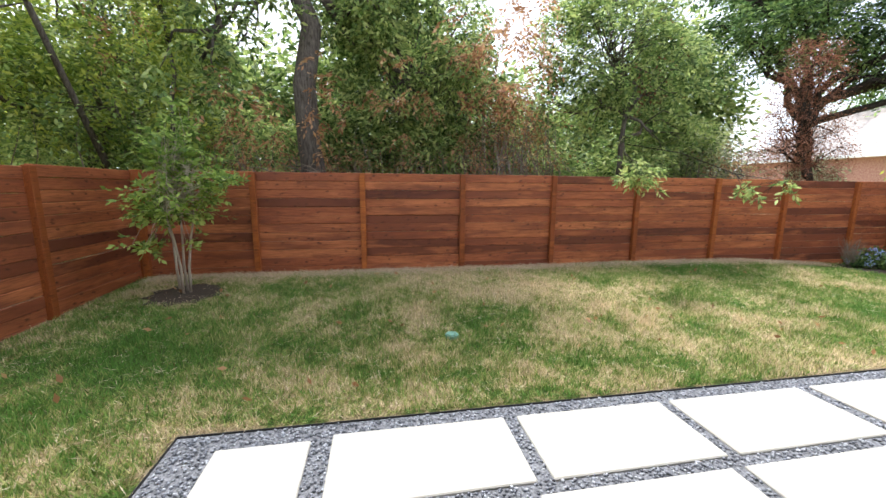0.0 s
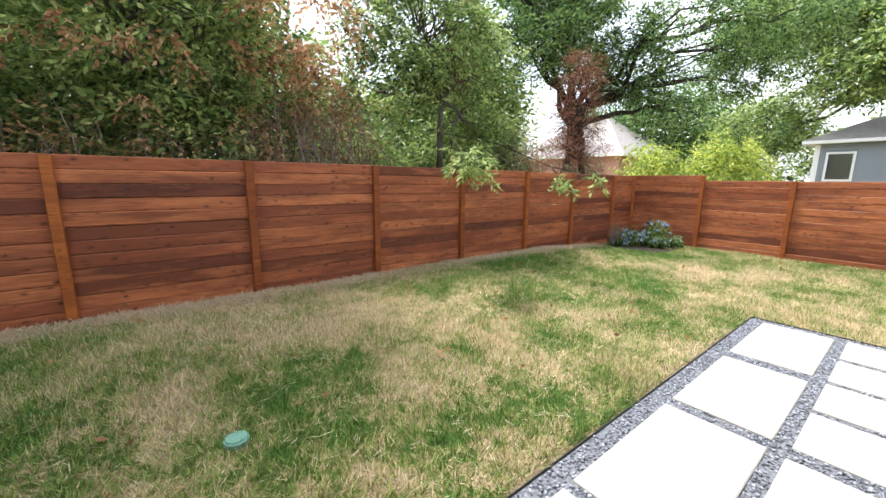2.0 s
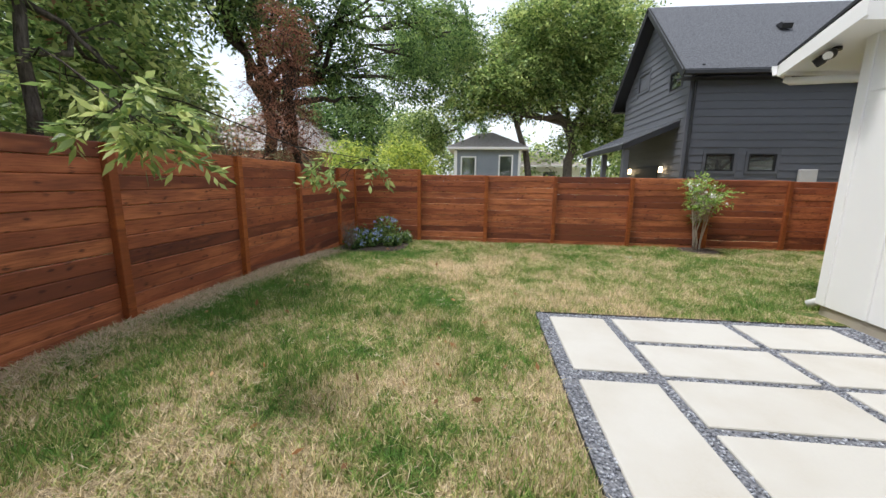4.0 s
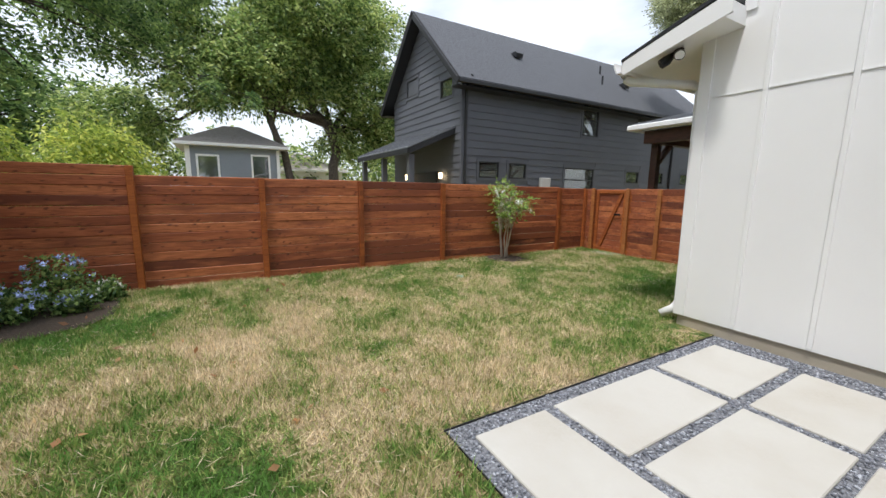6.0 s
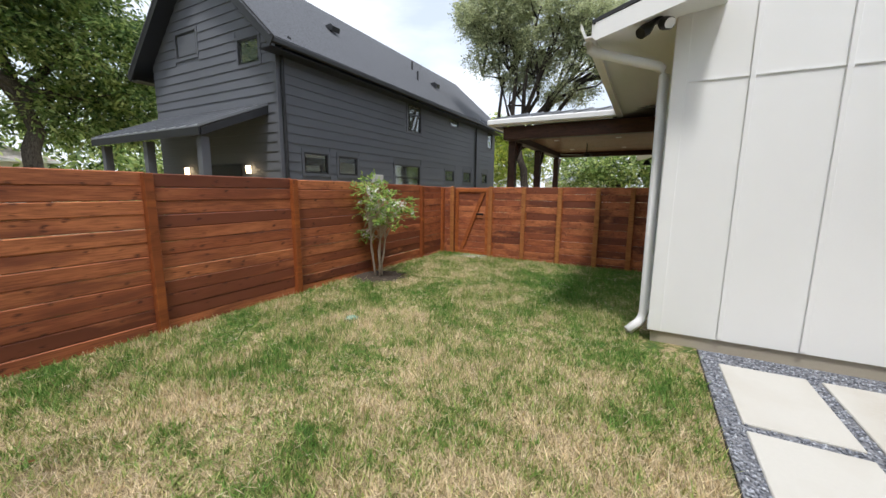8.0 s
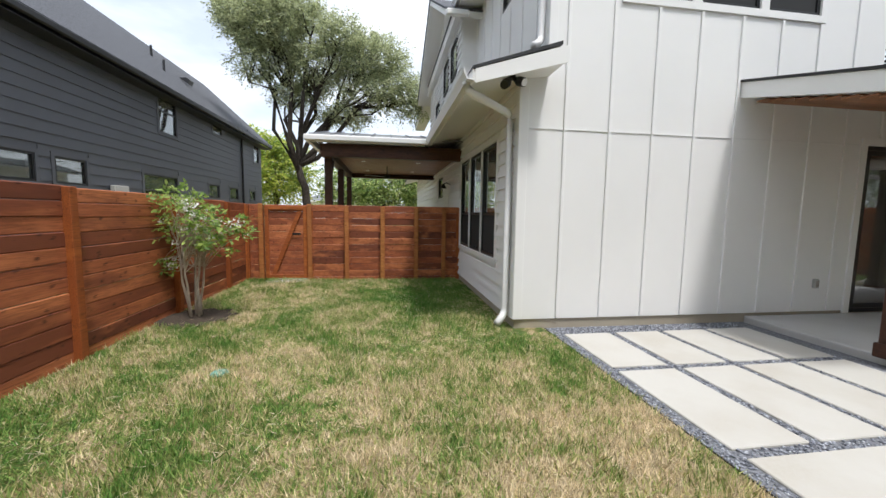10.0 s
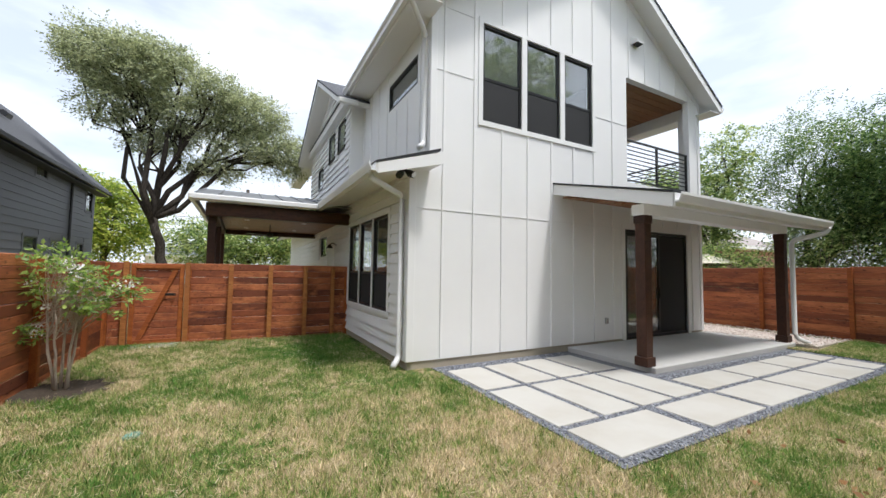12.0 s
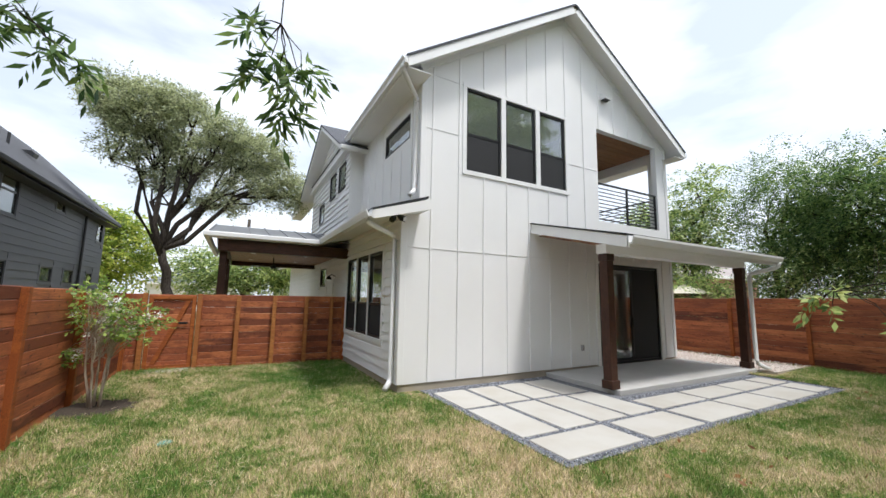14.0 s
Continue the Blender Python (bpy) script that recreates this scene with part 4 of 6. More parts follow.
part("gutter", Geo().prism([(PYE + 0.02, z + 0.03), (PYE + 0.02, z - 0.10), (PYE + 0.09, z - 0.10), (PYE + 0.13, z - 0.01), (PYE + 0.13, z + 0.03), (PYE + 0.12, z + 0.03), (PYE + 0.11, z - 0.01), (PYE + 0.08, z - 0.085), (PYE + 0.03, z - 0.085), (PYE + 0.03, z + 0.03)], "x", PX0, PX1), "metal_white", po, "white moulded gutter")
for k in range(9):
    y = YR + 0.05 + k * 0.16
    part("ceiling_board", Geo().box(PX0 + 0.2, PX1 - 0.2, y, y + 0.155, 2.66 if y > 9 else ps(y + 0.16) - 0.172, ps(y + 0.16) - 0.153, 0.003), "soffit_wood", po)
for x in (4.05, -0.85):
    p = thing("porch_post", (x, 0.97, 0.125), "square dark-stained wooden porch post with a boxed foot", "post", "porch posts")
    part("shaft", Geo().box(x - 0.085, x + 0.085, 0.885, 1.055, 0.125, 2.40, 0.006), "beam", p)
    part("foot", Geo().box(x - 0.11, x + 0.11, 0.86, 1.08, 0.125, 0.27, 0.008), "beam", p)
    part("cap", Geo().box(x - 0.10, x + 0.10, 0.87, 1.07, 2.37, 2.50, 0.008), "beam", p)
downspout("downspout", [(PX0 + 0.12, PYE + 0.07, z - 0.09), (PX0 + 0.12, PYE + 0.07, z - 0.2), (-0.98, 1.12, 2.35), (-0.98, 1.12, 0.24), (-1.02, 1.36, 0.13)])
ve = thing("wall_vent", (1.85, YR, 7.0), "white hooded wall vent on the gable", "vent")
part("hood", Geo().prism([(YR + 0.0, 7.02), (YR + 0.03, 7.02), (YR + 0.17, 6.90), (YR + 0.17, 6.86), (YR, 6.86)], "x", 1.74, 1.98), "trim", ve)
part("grille", Geo().box(1.76, 1.96, YR + 0.02, YR + 0.15, 6.845, 6.858), "grey_trim", ve)
ou = thing("outdoor_socket", (2.93, YR, 0.58), "grey weatherproof electric socket on the wall", "socket")
part("cover", Geo().box(2.89, 2.97, YR + 0.002, YR + 0.045, 0.51, 0.64, 0.008), "slab", ou)
part("flap", Geo().box(2.905, 2.955, YR + 0.046, YR + 0.055, 0.53, 0.62, 0.004), "far_roof", ou)
sc = thing("wall_lamp", (XS, -5.5, 2.25), "black barn-style wall lamp", "lamp")
part("arm", Geo().tube([(XS, -5.5, 2.2), (XS + 0.12, -5.5, 2.26), (XS + 0.2, -5.5, 2.22)], 0.012), "black_metal", sc)
part("shade", Geo().tube([(XS + 0.2, -5.5, 2.22), (XS + 0.2, -5.5, 2.12)], [0.03, 0.09], 12), "black_metal", sc)

# ---- covered side porch beyond the gate ----
FIT.clear()
cp = thing("side_porch", (9.3, -7, 0), "covered side porch with timber posts and metal roof", "porch")
CX, CY0, CY1 = 10.60, -9.6, -4.42
CYM = -7.0
for ya, yb in ((CY1, CYM), (CY0, CYM)):
    part("roof_sheet", Geo().prism([(ya, 3.05), (yb, 3.62), (yb, 3.65), (ya, 3.08)], "x", XS - 0.1, CX), "metal_roof", cp, "grey standing-seam metal roof")
    for k in range(8):
        x = CX - 0.012 - k * 0.42
        part("seam", Geo().prism([(ya, 3.082), (yb, 3.652), (yb, 3.68), (ya, 3.11)], "x", x - 0.012, x + 0.012), "metal_roof", cp)
part("fascia", Geo().box(SX1 + 0.1, CX, CY1 - 0.02, CY1 + 0.0, 2.93, 3.06).box(CX - 0.02, CX, CY0, CY1 - 0.02, 2.93, 3.06), "trim", cp)
part("gutter", Geo().box(SX1 + 0.03, CX + 0.1, CY1, CY1 + 0.1, 2.95, 3.07, 0.02).box(CX, CX + 0.1, CY0, CY1, 2.95, 3.07, 0.02), "metal_white", cp, "white moulded gutter")
part("front_beam", Geo().box(XS - 0.1, CX - 0.2, CY1 - 0.32, CY1 - 0.12, 2.66, 2.93, 0.008), "beam", cp)
part("side_beam", Geo().box(CX - 0.42, CX - 0.22, CY0, CY1 - 0.33, 2.66, 2.93, 0.008), "beam", cp)
part("rear_beam", Geo().box(XS - 0.1, CX - 0.43, CY0, CY0 + 0.2, 2.66, 2.93, 0.008), "beam", cp)
for k in range(19):
    y = CY1 - 0.33 - k * 0.265
    part("ceiling_board", Geo().box(XS - 0.1, CX - 0.43, y - 0.26, y, 2.80, 2.82, 0.004), "soffit_wood", cp)
for x, y in ((CX - 0.32, CY1 - 0.45), (CX - 0.32, -7.1), (CX - 0.32, CY0 + 0.1)):
    part("post", Geo().box(x - 0.08, x + 0.08, y - 0.08, y + 0.08, -0.1, 2.66, 0.008), "beam", cp)
    part("brace", Geo().prism([(y - 0.08, 2.15), (y - 0.08, 2.3), (y - 0.45, 2.66), (y - 0.6, 2.66)], "x", x - 0.05, x + 0.05), "beam", cp)
part("porch_floor", Geo().box(XS - 0.1, CX, CY0, CY1 - 0.3, -0.1, 0.05), "slab", cp)
for x, y in ((8.2, -6.2), (9.6, -6.2), (8.2, -8.4), (9.6, -8.4)):
    part("can_light", Geo().tube([(x, y, 2.79), (x, y, 2.80)], 0.06, 14), "trim", cp)
fan = thing("ceiling_fan", (9.0, -7.1, 2.6), "black ceiling fan with thin blades at rest", "fan")
part("rod", Geo().tube([(9.0, -7.1, 2.80), (9.0, -7.1, 2.55)], 0.015), "black_metal", fan)
part("motor", Geo().tube([(9.0, -7.1, 2.57), (9.0, -7.1, 2.53), (9.0, -7.1, 2.45)], [0.05, 0.1, 0.07], 14), "black_metal", fan)
for k in range(3):
    a = 0.5 + 2.094 * k
    d = Vector((math.cos(a), math.sin(a), 0))
    n = Vector((-d.y, d.x, 0.1)) * 0.06
    c = Vector((9.0, -7.1, 2.50))
    q = [c + d * 0.1 - n, c + d * 0.68 - n, c + d * 0.68 + n, c + d * 0.1 + n]
    part("blade", Geo().add(q + [p + Vector((0, 0, 0.012)) for p in q], [(0, 1, 2, 3), (7, 6, 5, 4), (0, 4, 5, 1), (1, 5, 6, 2), (2, 6, 7, 3), (3, 7, 4, 0)]), "black_metal", fan)

# ---- charcoal house next door ----
NX, NY, NYF, NXF, NE, NPK, NRX = 15.65, -2.94, -17.6, 21.25, 5.25, 7.85, 18.45
nb = thing("neighbour_house", (18.4, -10, 0), "charcoal two-storey house with lap siding and shingle roof", "house")
NW = [(-4.5, -3.65, 1.98, 2.53), (-5.75, -4.93, 1.98, 2.53), (-9.45, -7.75, 1.55, 2.48), (-12.5, -11.6, 1.95, 2.46), (-14.4, -13.5, 1.95, 2.46), (-16.6, -15.9, 1.95, 2.46), (-9.54, -8.6, 3.75, 5.05), (-12.9, -12.1, 4.45, 4.85), (-17.3, -16.6, 3.9, 5.0)]
g = Geo()
zs_holes = [(a, b, c, d) for a, b, c, d in NW]
wall_cells(g, "x", NX + 0.15, 0.15, NYF, NY, -0.1, NE, zs_holes)
part("side_wall", g, "grey_siding", nb)
GW = [(16.23, 17.04, 4.68, 5.28), (18.85, 19.85, 5.24, 5.88)]
g = wall_cells(Geo(), "y", NY, 0.15, NX + 0.15, NXF, -0.1, NE, [GW[0]])
part("end_wall", g, "grey_siding", nb)
part("gable_wall", Geo().prism([(NX, NE), (NXF, NE), (NRX, NPK)], "y", NY - 0.15, NY), "grey_siding", nb)
part("far_walls", Geo().box(NXF - 0.15, NXF, NYF, NY - 0.15, -0.1, NE).prism([(NX, -0.1), (NXF, -0.1), (NXF, NE), (NRX, NPK), (NX, NE)], "y", NYF - 0.15, NYF), "grey_siding", nb)
lap(nb, "x", NX, NYF, NY, -0.1, NE - 0.1, 0.235, "grey_siding", [(a - 0.09, b + 0.09, c - 0.09, d + 0.09) for a, b, c, d in NW], out=-0.6)


def nb_gable(z, a0, a1):
    k = max(0.0, (z - NE) / (NPK - NE))
    return a0 + (NRX - a0) * k, a1 + (NRX - a1) * k


lap(nb, "y", NY, NX, NXF, -0.1, NPK - 0.15, 0.235, "grey_siding", [(a - 0.09, b + 0.09, c - 0.09, d + 0.09) for a, b, c, d in GW], out=0.6, top=nb_gable)
for a, b, c, d in NW:
    fr = part("window_trim", rim("x", NX - 0.03, a - 0.08, b + 0.08, c - 0.08, d + 0.08, 0.08, 1, 0.04), "grey_siding", nb)
    window(nb, "window", "x", NX - 0.012, a, b, c, d, (c + d) / 2 if d - c > 0.8 else None, 1, "black framed window", dark_low=False)
for a, b, c, d in GW:
    part("window_trim", rim("y", NY + 0.03, a - 0.08, b + 0.08, c - 0.08, d + 0.08, 0.08, -1, 0.04), "grey_siding", nb)
    window(nb, "window", "y", NY + 0.012, a, b, c, d, None, -1, "small gable window")
# added walls behind the panes, room shade in their near-black colour
part("rooms", Geo().box(NX + 3, NX + 3.1, NYF, NY - 0.3, 0, NE).box(NX + 0.2, NXF - 0.2, NYF, NY - 0.2, 3.0, 3.1).box(NX + 0.2, NXF - 0.2, -11.0, -10.9, 0, NE), "room_shade", nb, "made-up interior walls, near-black to stand for room shade")
part("corner_board", Geo().box(NX - 0.03, NX + 0.08, NY, NY + 0.03, -0.1, NE - 0.1).box(NX - 0.03, NX, NY - 0.08, NY, -0.1, NE - 0.1), "grey_siding", nb)
part("downspout", Geo().tube([(NX - 0.35, NY - 0.15, NE - 0.12), (NX - 0.07, NY - 0.12, NE - 0.4), (NX - 0.07, NY - 0.12, 0)], 0.045), "grey_trim", nb, "black downspout")
part("downspout", Geo().tube([(NX - 0.35, -14.9, NE - 0.12), (NX - 0.07, -14.9, NE - 0.4), (NX - 0.07, -14.9, 0)], 0.045), "grey_trim", nb, "black downspout")
NS = (NPK - NE) / (NRX - NX)
for s in (-1, 1):
    xe, ze = NRX + s * (NRX - NX + 0.42), NE - 0.42 * NS
    part("soffit", sloped(Geo(), xe, ze, NRX, NPK, NY + 0.45, NYF - 0.4, 0.07), "grey_trim", nb)
    part("rake_board", sloped(Geo(), xe, ze - 0.12, NRX, NPK - 0.12, NY + 0.45, NY + 0.48, 0.24), "grey_trim", nb)
    roof = part("shingles", sloped(Geo(), xe + s * 0.04, ze + 0.08, NRX, NPK + 0.1, NY + 0.5, NYF - 0.45, 0.03), "shingle", nb, "grey asphalt shingles")
    part("gutter", Geo().box(xe, xe + s * 0.11, NYF - 0.4, NY + 0.46, ze - 0.06, ze + 0.07, 0.02), "grey_trim", nb, "black gutter")
    part("eave_soffit", Geo().box(NRX + s * (NRX - NX), xe, NYF - 0.4, NY + 0.44, ze - 0.12, ze - 0.1), "grey_trim", nb)
for y, up in ((-6.2, 1.3), (-12.2, 0.9)):
    x = NRX - (NRX - NX) + up
    zr = NE + NS * up + 0.13
    part("roof_vent", Geo().prism([(x - 0.15, zr - 0.03), (x + 0.15, zr + 0.18), (x - 0.10, zr + 0.2), (x - 0.2, zr + 0.12)], "y", y - 0.16, y + 0.16), "grey_trim", nb)
for y, up in ((-10.6, 0.8), (-11.4, 1.6)):
    x = NX + up
    zr = NE + NS * up + 0.1
    part("vent_pipe", Geo().tube([(x, y, zr - 0.05), (x, y, zr + 0.4)], 0.04), "grey_trim", nb)
# shed porch roof on its gable end
part("porch_sheet", Geo().prism([(NY, 3.62), (NY + 1.75, 2.85), (NY + 1.75, 2.88), (NY, 3.66)], "x", 16.0, 21.2), "metal_roof", nb, "ribbed pale metal porch roof")
for k in range(13):
    x = 16.02 + k * 0.43
    part("roof_rib", Geo().prism([(NY, 3.662), (NY + 1.75, 2.882), (NY + 1.75, 2.91), (NY, 3.69)], "x", x - 0.012, x + 0.012), "metal_roof", nb)
part("porch_fascia", Geo().box(16.0, 21.2, NY + 1.72, NY + 1.76, 2.68, 2.845).prism([(NY, 3.42), (NY + 1.7, 2.68), (NY + 1.7, 2.84), (NY, 3.615)], "x", 16.0, 16.04), "grey_trim", nb)
for x in (16.25, 18.6, 20.9):
    part("porch_post", Geo().box(x - 0.09, x + 0.09, NY + 1.45, NY + 1.63, -0.1, 2.68), "grey_siding", nb)
part("patio_door", Geo().box(17.2, 19.2, NY + 0.03, NY + 0.06, 0, 2.2, 0.01), "black_frame", nb)
for x in (16.8, 19.7):
    part("wall_lamp", Geo().tube([(x, NY + 0.12, 1.95), (x, NY + 0.12, 2.15)], 0.06, 10), "bulb", nb, "lit warm wall lamp")
part("meter_box", Geo().box(NX - 0.16, NX - 0.03, -6.9, -6.4, 1.4, 2.05, 0.02), "slab", nb, "grey utility box")
# ---- plants ----
def leaves_at(centres, spread, per, size, rs, droop=0.3, slim=0.42, flat=1.0):
    """Corners of many small pointed leaves scattered round the given centres."""
    c = np.repeat(np.asarray(centres, float), per, 0)
    n = len(c)
    off = rs.normal(0, 1, (n, 3)) * spread
    off[:, 2] *= flat
    d = rs.normal(0, 1, (n, 3))
    d[:, 2] -= droop * 2
    return leaf_corners(c + off, d, size, slim, rs)


def leaf_corners(c, d, size, slim, rs, up=None):
    n = len(c)
    d = d / (np.linalg.norm(d, axis=1, keepdims=True) + 1e-9)
    u = np.cross(d, rs.normal(0, 1, (n, 3)) if up is None else up)
    u /= np.linalg.norm(u, axis=1, keepdims=True) + 1e-9
    s = size * rs.uniform(0.6, 1.3, (n, 1))
    w = s * slim * 0.5
    return np.stack([c, c + d * s * 0.45 + u * w, c + d * s, c + d * s * 0.45 - u * w], 1).reshape(-1, 3)


def sprays_at(centres, spread, per, size, rs, droop=0.3, slim=0.42, reach=1.0):
    """Leaves set alternately along short arching twigs that leave each centre, away from the crown's heart."""
    cs = np.asarray(centres, float)
    row = 7
    k = max(2, per // row)
    heart = cs.mean(0)
    root = np.repeat(cs, k, 0)
    m = len(root)
    out = root - heart
    out /= np.linalg.norm(out, axis=1, keepdims=True) + 1e-9
    d = rs.normal(0, 1, (m, 3)) + 0.6 * out
    d[:, 2] *= 0.6
    d /= np.linalg.norm(d, axis=1, keepdims=True)
    length = reach * max(spread * 2.4, size * 2.2) * rs.uniform(0.6, 1.25, (m, 1))
    root = root + rs.normal(0, 0.35, (m, 3)) * spread
    side = np.cross(d, np.array([0, 0, 1.0]) + rs.normal(0, 0.35, (m, 3)))
    side /= np.linalg.norm(side, axis=1, keepdims=True) + 1e-9
    pts, dirs, ups = [], [], []
    for i in range(row):
        f = (i + 0.6) / row
        p = root + d * length * f
        p[:, 2] -= (droop * length[:, 0] * f * f) * 0.9
        q = 0.75 * d + side * (1 if i % 2 else -1) * (0.85 if i < row - 1 else 0.1) + rs.normal(0, 0.28, (m, 3))
        q[:, 2] -= droop * (0.35 + 0.6 * f)
        pts.append(p)
        dirs.append(q)
        ups.append(np.cross(side, d) + rs.normal(0, 0.45, (m, 3)))
    return leaf_corners(np.concatenate(pts), np.concatenate(dirs), size, slim, rs, np.concatenate(ups))


def limb_path(a, b, rs, n=5, bend=0.12):
    a, b = np.asarray(a, float), np.asarray(b, float)
    L = np.linalg.norm(b - a)
    pts = [a + (b - a) * t for t in np.linspace(0, 1, n)]
    for i in range(1, n - 1):
        pts[i] = pts[i] + rs.normal(0, bend * L / 2.2, 3) * math.sin(math.pi * i / (n - 1)) + np.array([0, 0, 0.08 * L * math.sin(math.pi * i / (n - 1))])
    return pts


def blob_points(blobs, count, rs):
    """Points in the outer part of some ellipsoids (x, y, z, rx, ry, rz), spread by volume."""
    vol = np.array([b[3] * b[4] * b[5] for b in blobs])
    pick = rs.choice(len(blobs), count, p=vol / vol.sum())
    d = rs.normal(0, 1, (count, 3))
    d /= np.linalg.norm(d, axis=1, keepdims=True)
    r = rs.uniform(0.35, 1.0, (count, 1)) ** 0.6 * rs.uniform(0.8, 1.12, (count, 1))
    B = np.array(blobs)[pick]
    return B[:, :3] + d * r * B[:, 3:], pick


def tree(name, label, base, trunk, fork, blobs, clusters, per, leaf, leaf_size, bark="bark", spread=0.3, seed=1, limbs=26, droop=0.3, lean=None, category="tree", group="", slim=0.42, extra=(), slope=0.35):
    """A tapered trunk to the fork's height, limbs out to the crown and leaves in clusters. extra: (material, centres, spread, per, size)."""
    rs = np.random.RandomState(seed)
    t = thing(name, base, label, category, group)
    base = np.array(base, float)
    top = base + np.array([*(lean or (0, 0)), fork])
    pts, pick = blob_points(blobs, clusters, rs)
    g = Geo()
    path = limb_path(base - np.array([0, 0, 0.1]), top, rs, 7, 0.05)
    g.tube(path, [trunk * (1.25 if i == 0 else 1.0 - 0.06 * i) for i in range(7)], 12)
    part("trunk", g, bark, t, smooth=True)
    g = Geo()
    mains = []
    for b in blobs:
        end = np.array(b[:3]) + np.array([0, 0, -0.15 * b[5]])
        p = limb_path(path[-2] if rs.rand() < 0.4 else top, end, rs, 6, 0.16)
        g.tube(p, list(np.linspace(trunk * 0.55, trunk * 0.14, 6)), 8)
        mains.append(p)
    for i in range(min(limbs, clusters)):
        p0 = mains[pick[i]][rs.randint(2, 6)]
        p = limb_path(p0, pts[i], rs, 5, 0.14)
        g.tube(p, list(np.linspace(max(0.012, trunk * 0.2), 0.006, 5)), 5)
    tagged(part("branchwork", g, bark, t, smooth=True), kind="stuff")
    part("crown", cloud_mesh("crown", sprays_at(pts, spread, per, leaf_size, rs, droop, slim), 4, leaf), None, t)
    for mat, centres, sp, n, size in extra:
        part("dry_foliage", cloud_mesh("dry_foliage", sprays_at(centres, sp, n, size, rs, 0.9, 0.4), 4, mat), None, t, "patches of dead dry leaves")
    return t


def near(c, r, n, seed):
    rs = np.random.RandomState(seed)
    return np.array(c) + rs.normal(0, 1, (n, 3)) * np.array(r)


# the wood behind the north fence
tree("elm_tree", "big grey-barked tree with drooping dark foliage behind the fence", (-0.45, 7.95, 0), 0.25, 6.2,
     [(-1.5, 8.0, 5.4, 1.4, 1.2, 1.1), (0.7, 8.6, 6.2, 1.4, 1.4, 1.8), (-1.0, 9, 8.2, 2.8, 2.2, 1.6), (-2.4, 7.7, 3.9, 1.1, 0.7, 0.8), (0.2, 8.6, 4.6, 0.7, 0.8, 0.9), (-3.0, 8.6, 6.6, 1.6, 1.4, 1.2), (-2.6, 9.0, 10.2, 3.4, 2.2, 1.6), (-3.4, 9.4, 12.4, 3.4, 2.2, 1.5), (-0.6, 8.8, 11.0, 2.2, 1.8, 1.5)],
     950, 70, "leaf_mid", 0.13, "bark", 0.18, 11, 110, 0.7, lean=(-0.4, 0.2),
     extra=[("leaf_dry", near((-0.40, 7.4, 3.3), (0.12, 0.12, 0.45), 12, 1), 0.10, 30, 0.10), ("leaf_dry", near((-1.5, 7.3, 2.8), (0.6, 0.2, 0.35), 22, 2), 0.12, 35, 0.10), ("leaf_dry", near((-3.6, 7.8, 5.0), (0.3, 0.2, 0.5), 12, 3), 0.14, 36, 0.10)])
tree("hackberry_tree", "leafy green tree with dry orange patches behind the fence", (1.6, 9.2, 0), 0.14, 2.4,
     [(1.2, 8.8, 4.2, 1.5, 1.2, 1.7), (2.6, 8.8, 3.6, 1.3, 1.0, 1.4), (0.4, 9.0, 5.2, 1.3, 1.2, 1.3), (2.3, 9.6, 5.2, 1.1, 1.1, 1.2)],
     430, 62, "leaf_mid", 0.12, "bark", 0.15, 12, 70, 0.5,
     extra=[("leaf_dry", near((3.0, 7.5, 4.2), (0.38, 0.2, 0.55), 26, 4), 0.16, 56, 0.11), ("leaf_dry", near((1.4, 7.5, 3.3), (0.9, 0.2, 0.4), 26, 5), 0.10, 28, 0.10), ("leaf_dry", near((3.3, 8.0, 3.0), (0.4, 0.2, 0.5), 18, 6), 0.16, 30, 0.10), ("leaf_dry", near((4.3, 9.0, 5.4), (0.4, 0.2, 0.4), 14, 7), 0.16, 40, 0.11)])
tree("mesquite_tree", "slim light green tree leaning over the fence", (5.85, 7.75, 0), 0.075, 3.2,
     [(5.6, 8.0, 4.6, 1.7, 1.2, 1.3), (6.9, 8.0, 4.1, 1.2, 1.0, 1.1), (4.9, 8.3, 3.5, 1.0, 0.9, 1.2), (6.0, 8.6, 5.9, 1.6, 1.2, 1.0), (7.6, 7.9, 3.0, 0.9, 0.6, 0.6), (6.3, 7.4, 2.8, 0.8, 0.4, 0.6)],
     430, 60, "leaf_mid", 0.11, "bark", 0.15, 13, 80, 0.4,
     extra=[("leaf_rust", near((6.6, 7.9, 4.0), (0.3, 0.2, 0.4), 10, 8), 0.14, 30, 0.10)])
tree("pecan_tree", "tall dark tree with a sparse spreading crown", (12.6, 9.4, 0), 0.20, 4.0,
     [(12.0, 9.0, 6.0, 1.9, 1.7, 1.3), (10.2, 9.0, 5.6, 1.3, 1.3, 1.0), (14.2, 8.4, 5.4, 1.7, 1.6, 1.1), (12.4, 9.6, 7.8, 2.4, 2.2, 1.4), (15.8, 7.6, 4.3, 1.3, 1.1, 0.8), (9.6, 9.6, 7.4, 1.2, 1.2, 1.0), (17.4, 6.4, 5.3, 1.7, 1.4, 0.8), (16.4, 5.2, 6.6, 2.0, 1.8, 0.9), (13.4, 6.6, 6.4, 1.6, 1.4, 0.8), (19.2, 6.6, 6.8, 1.8, 1.8, 0.9)],
     1050, 63, "leaf_dark", 0.13, "bark_dark", 0.18, 14, 110, 0.5)
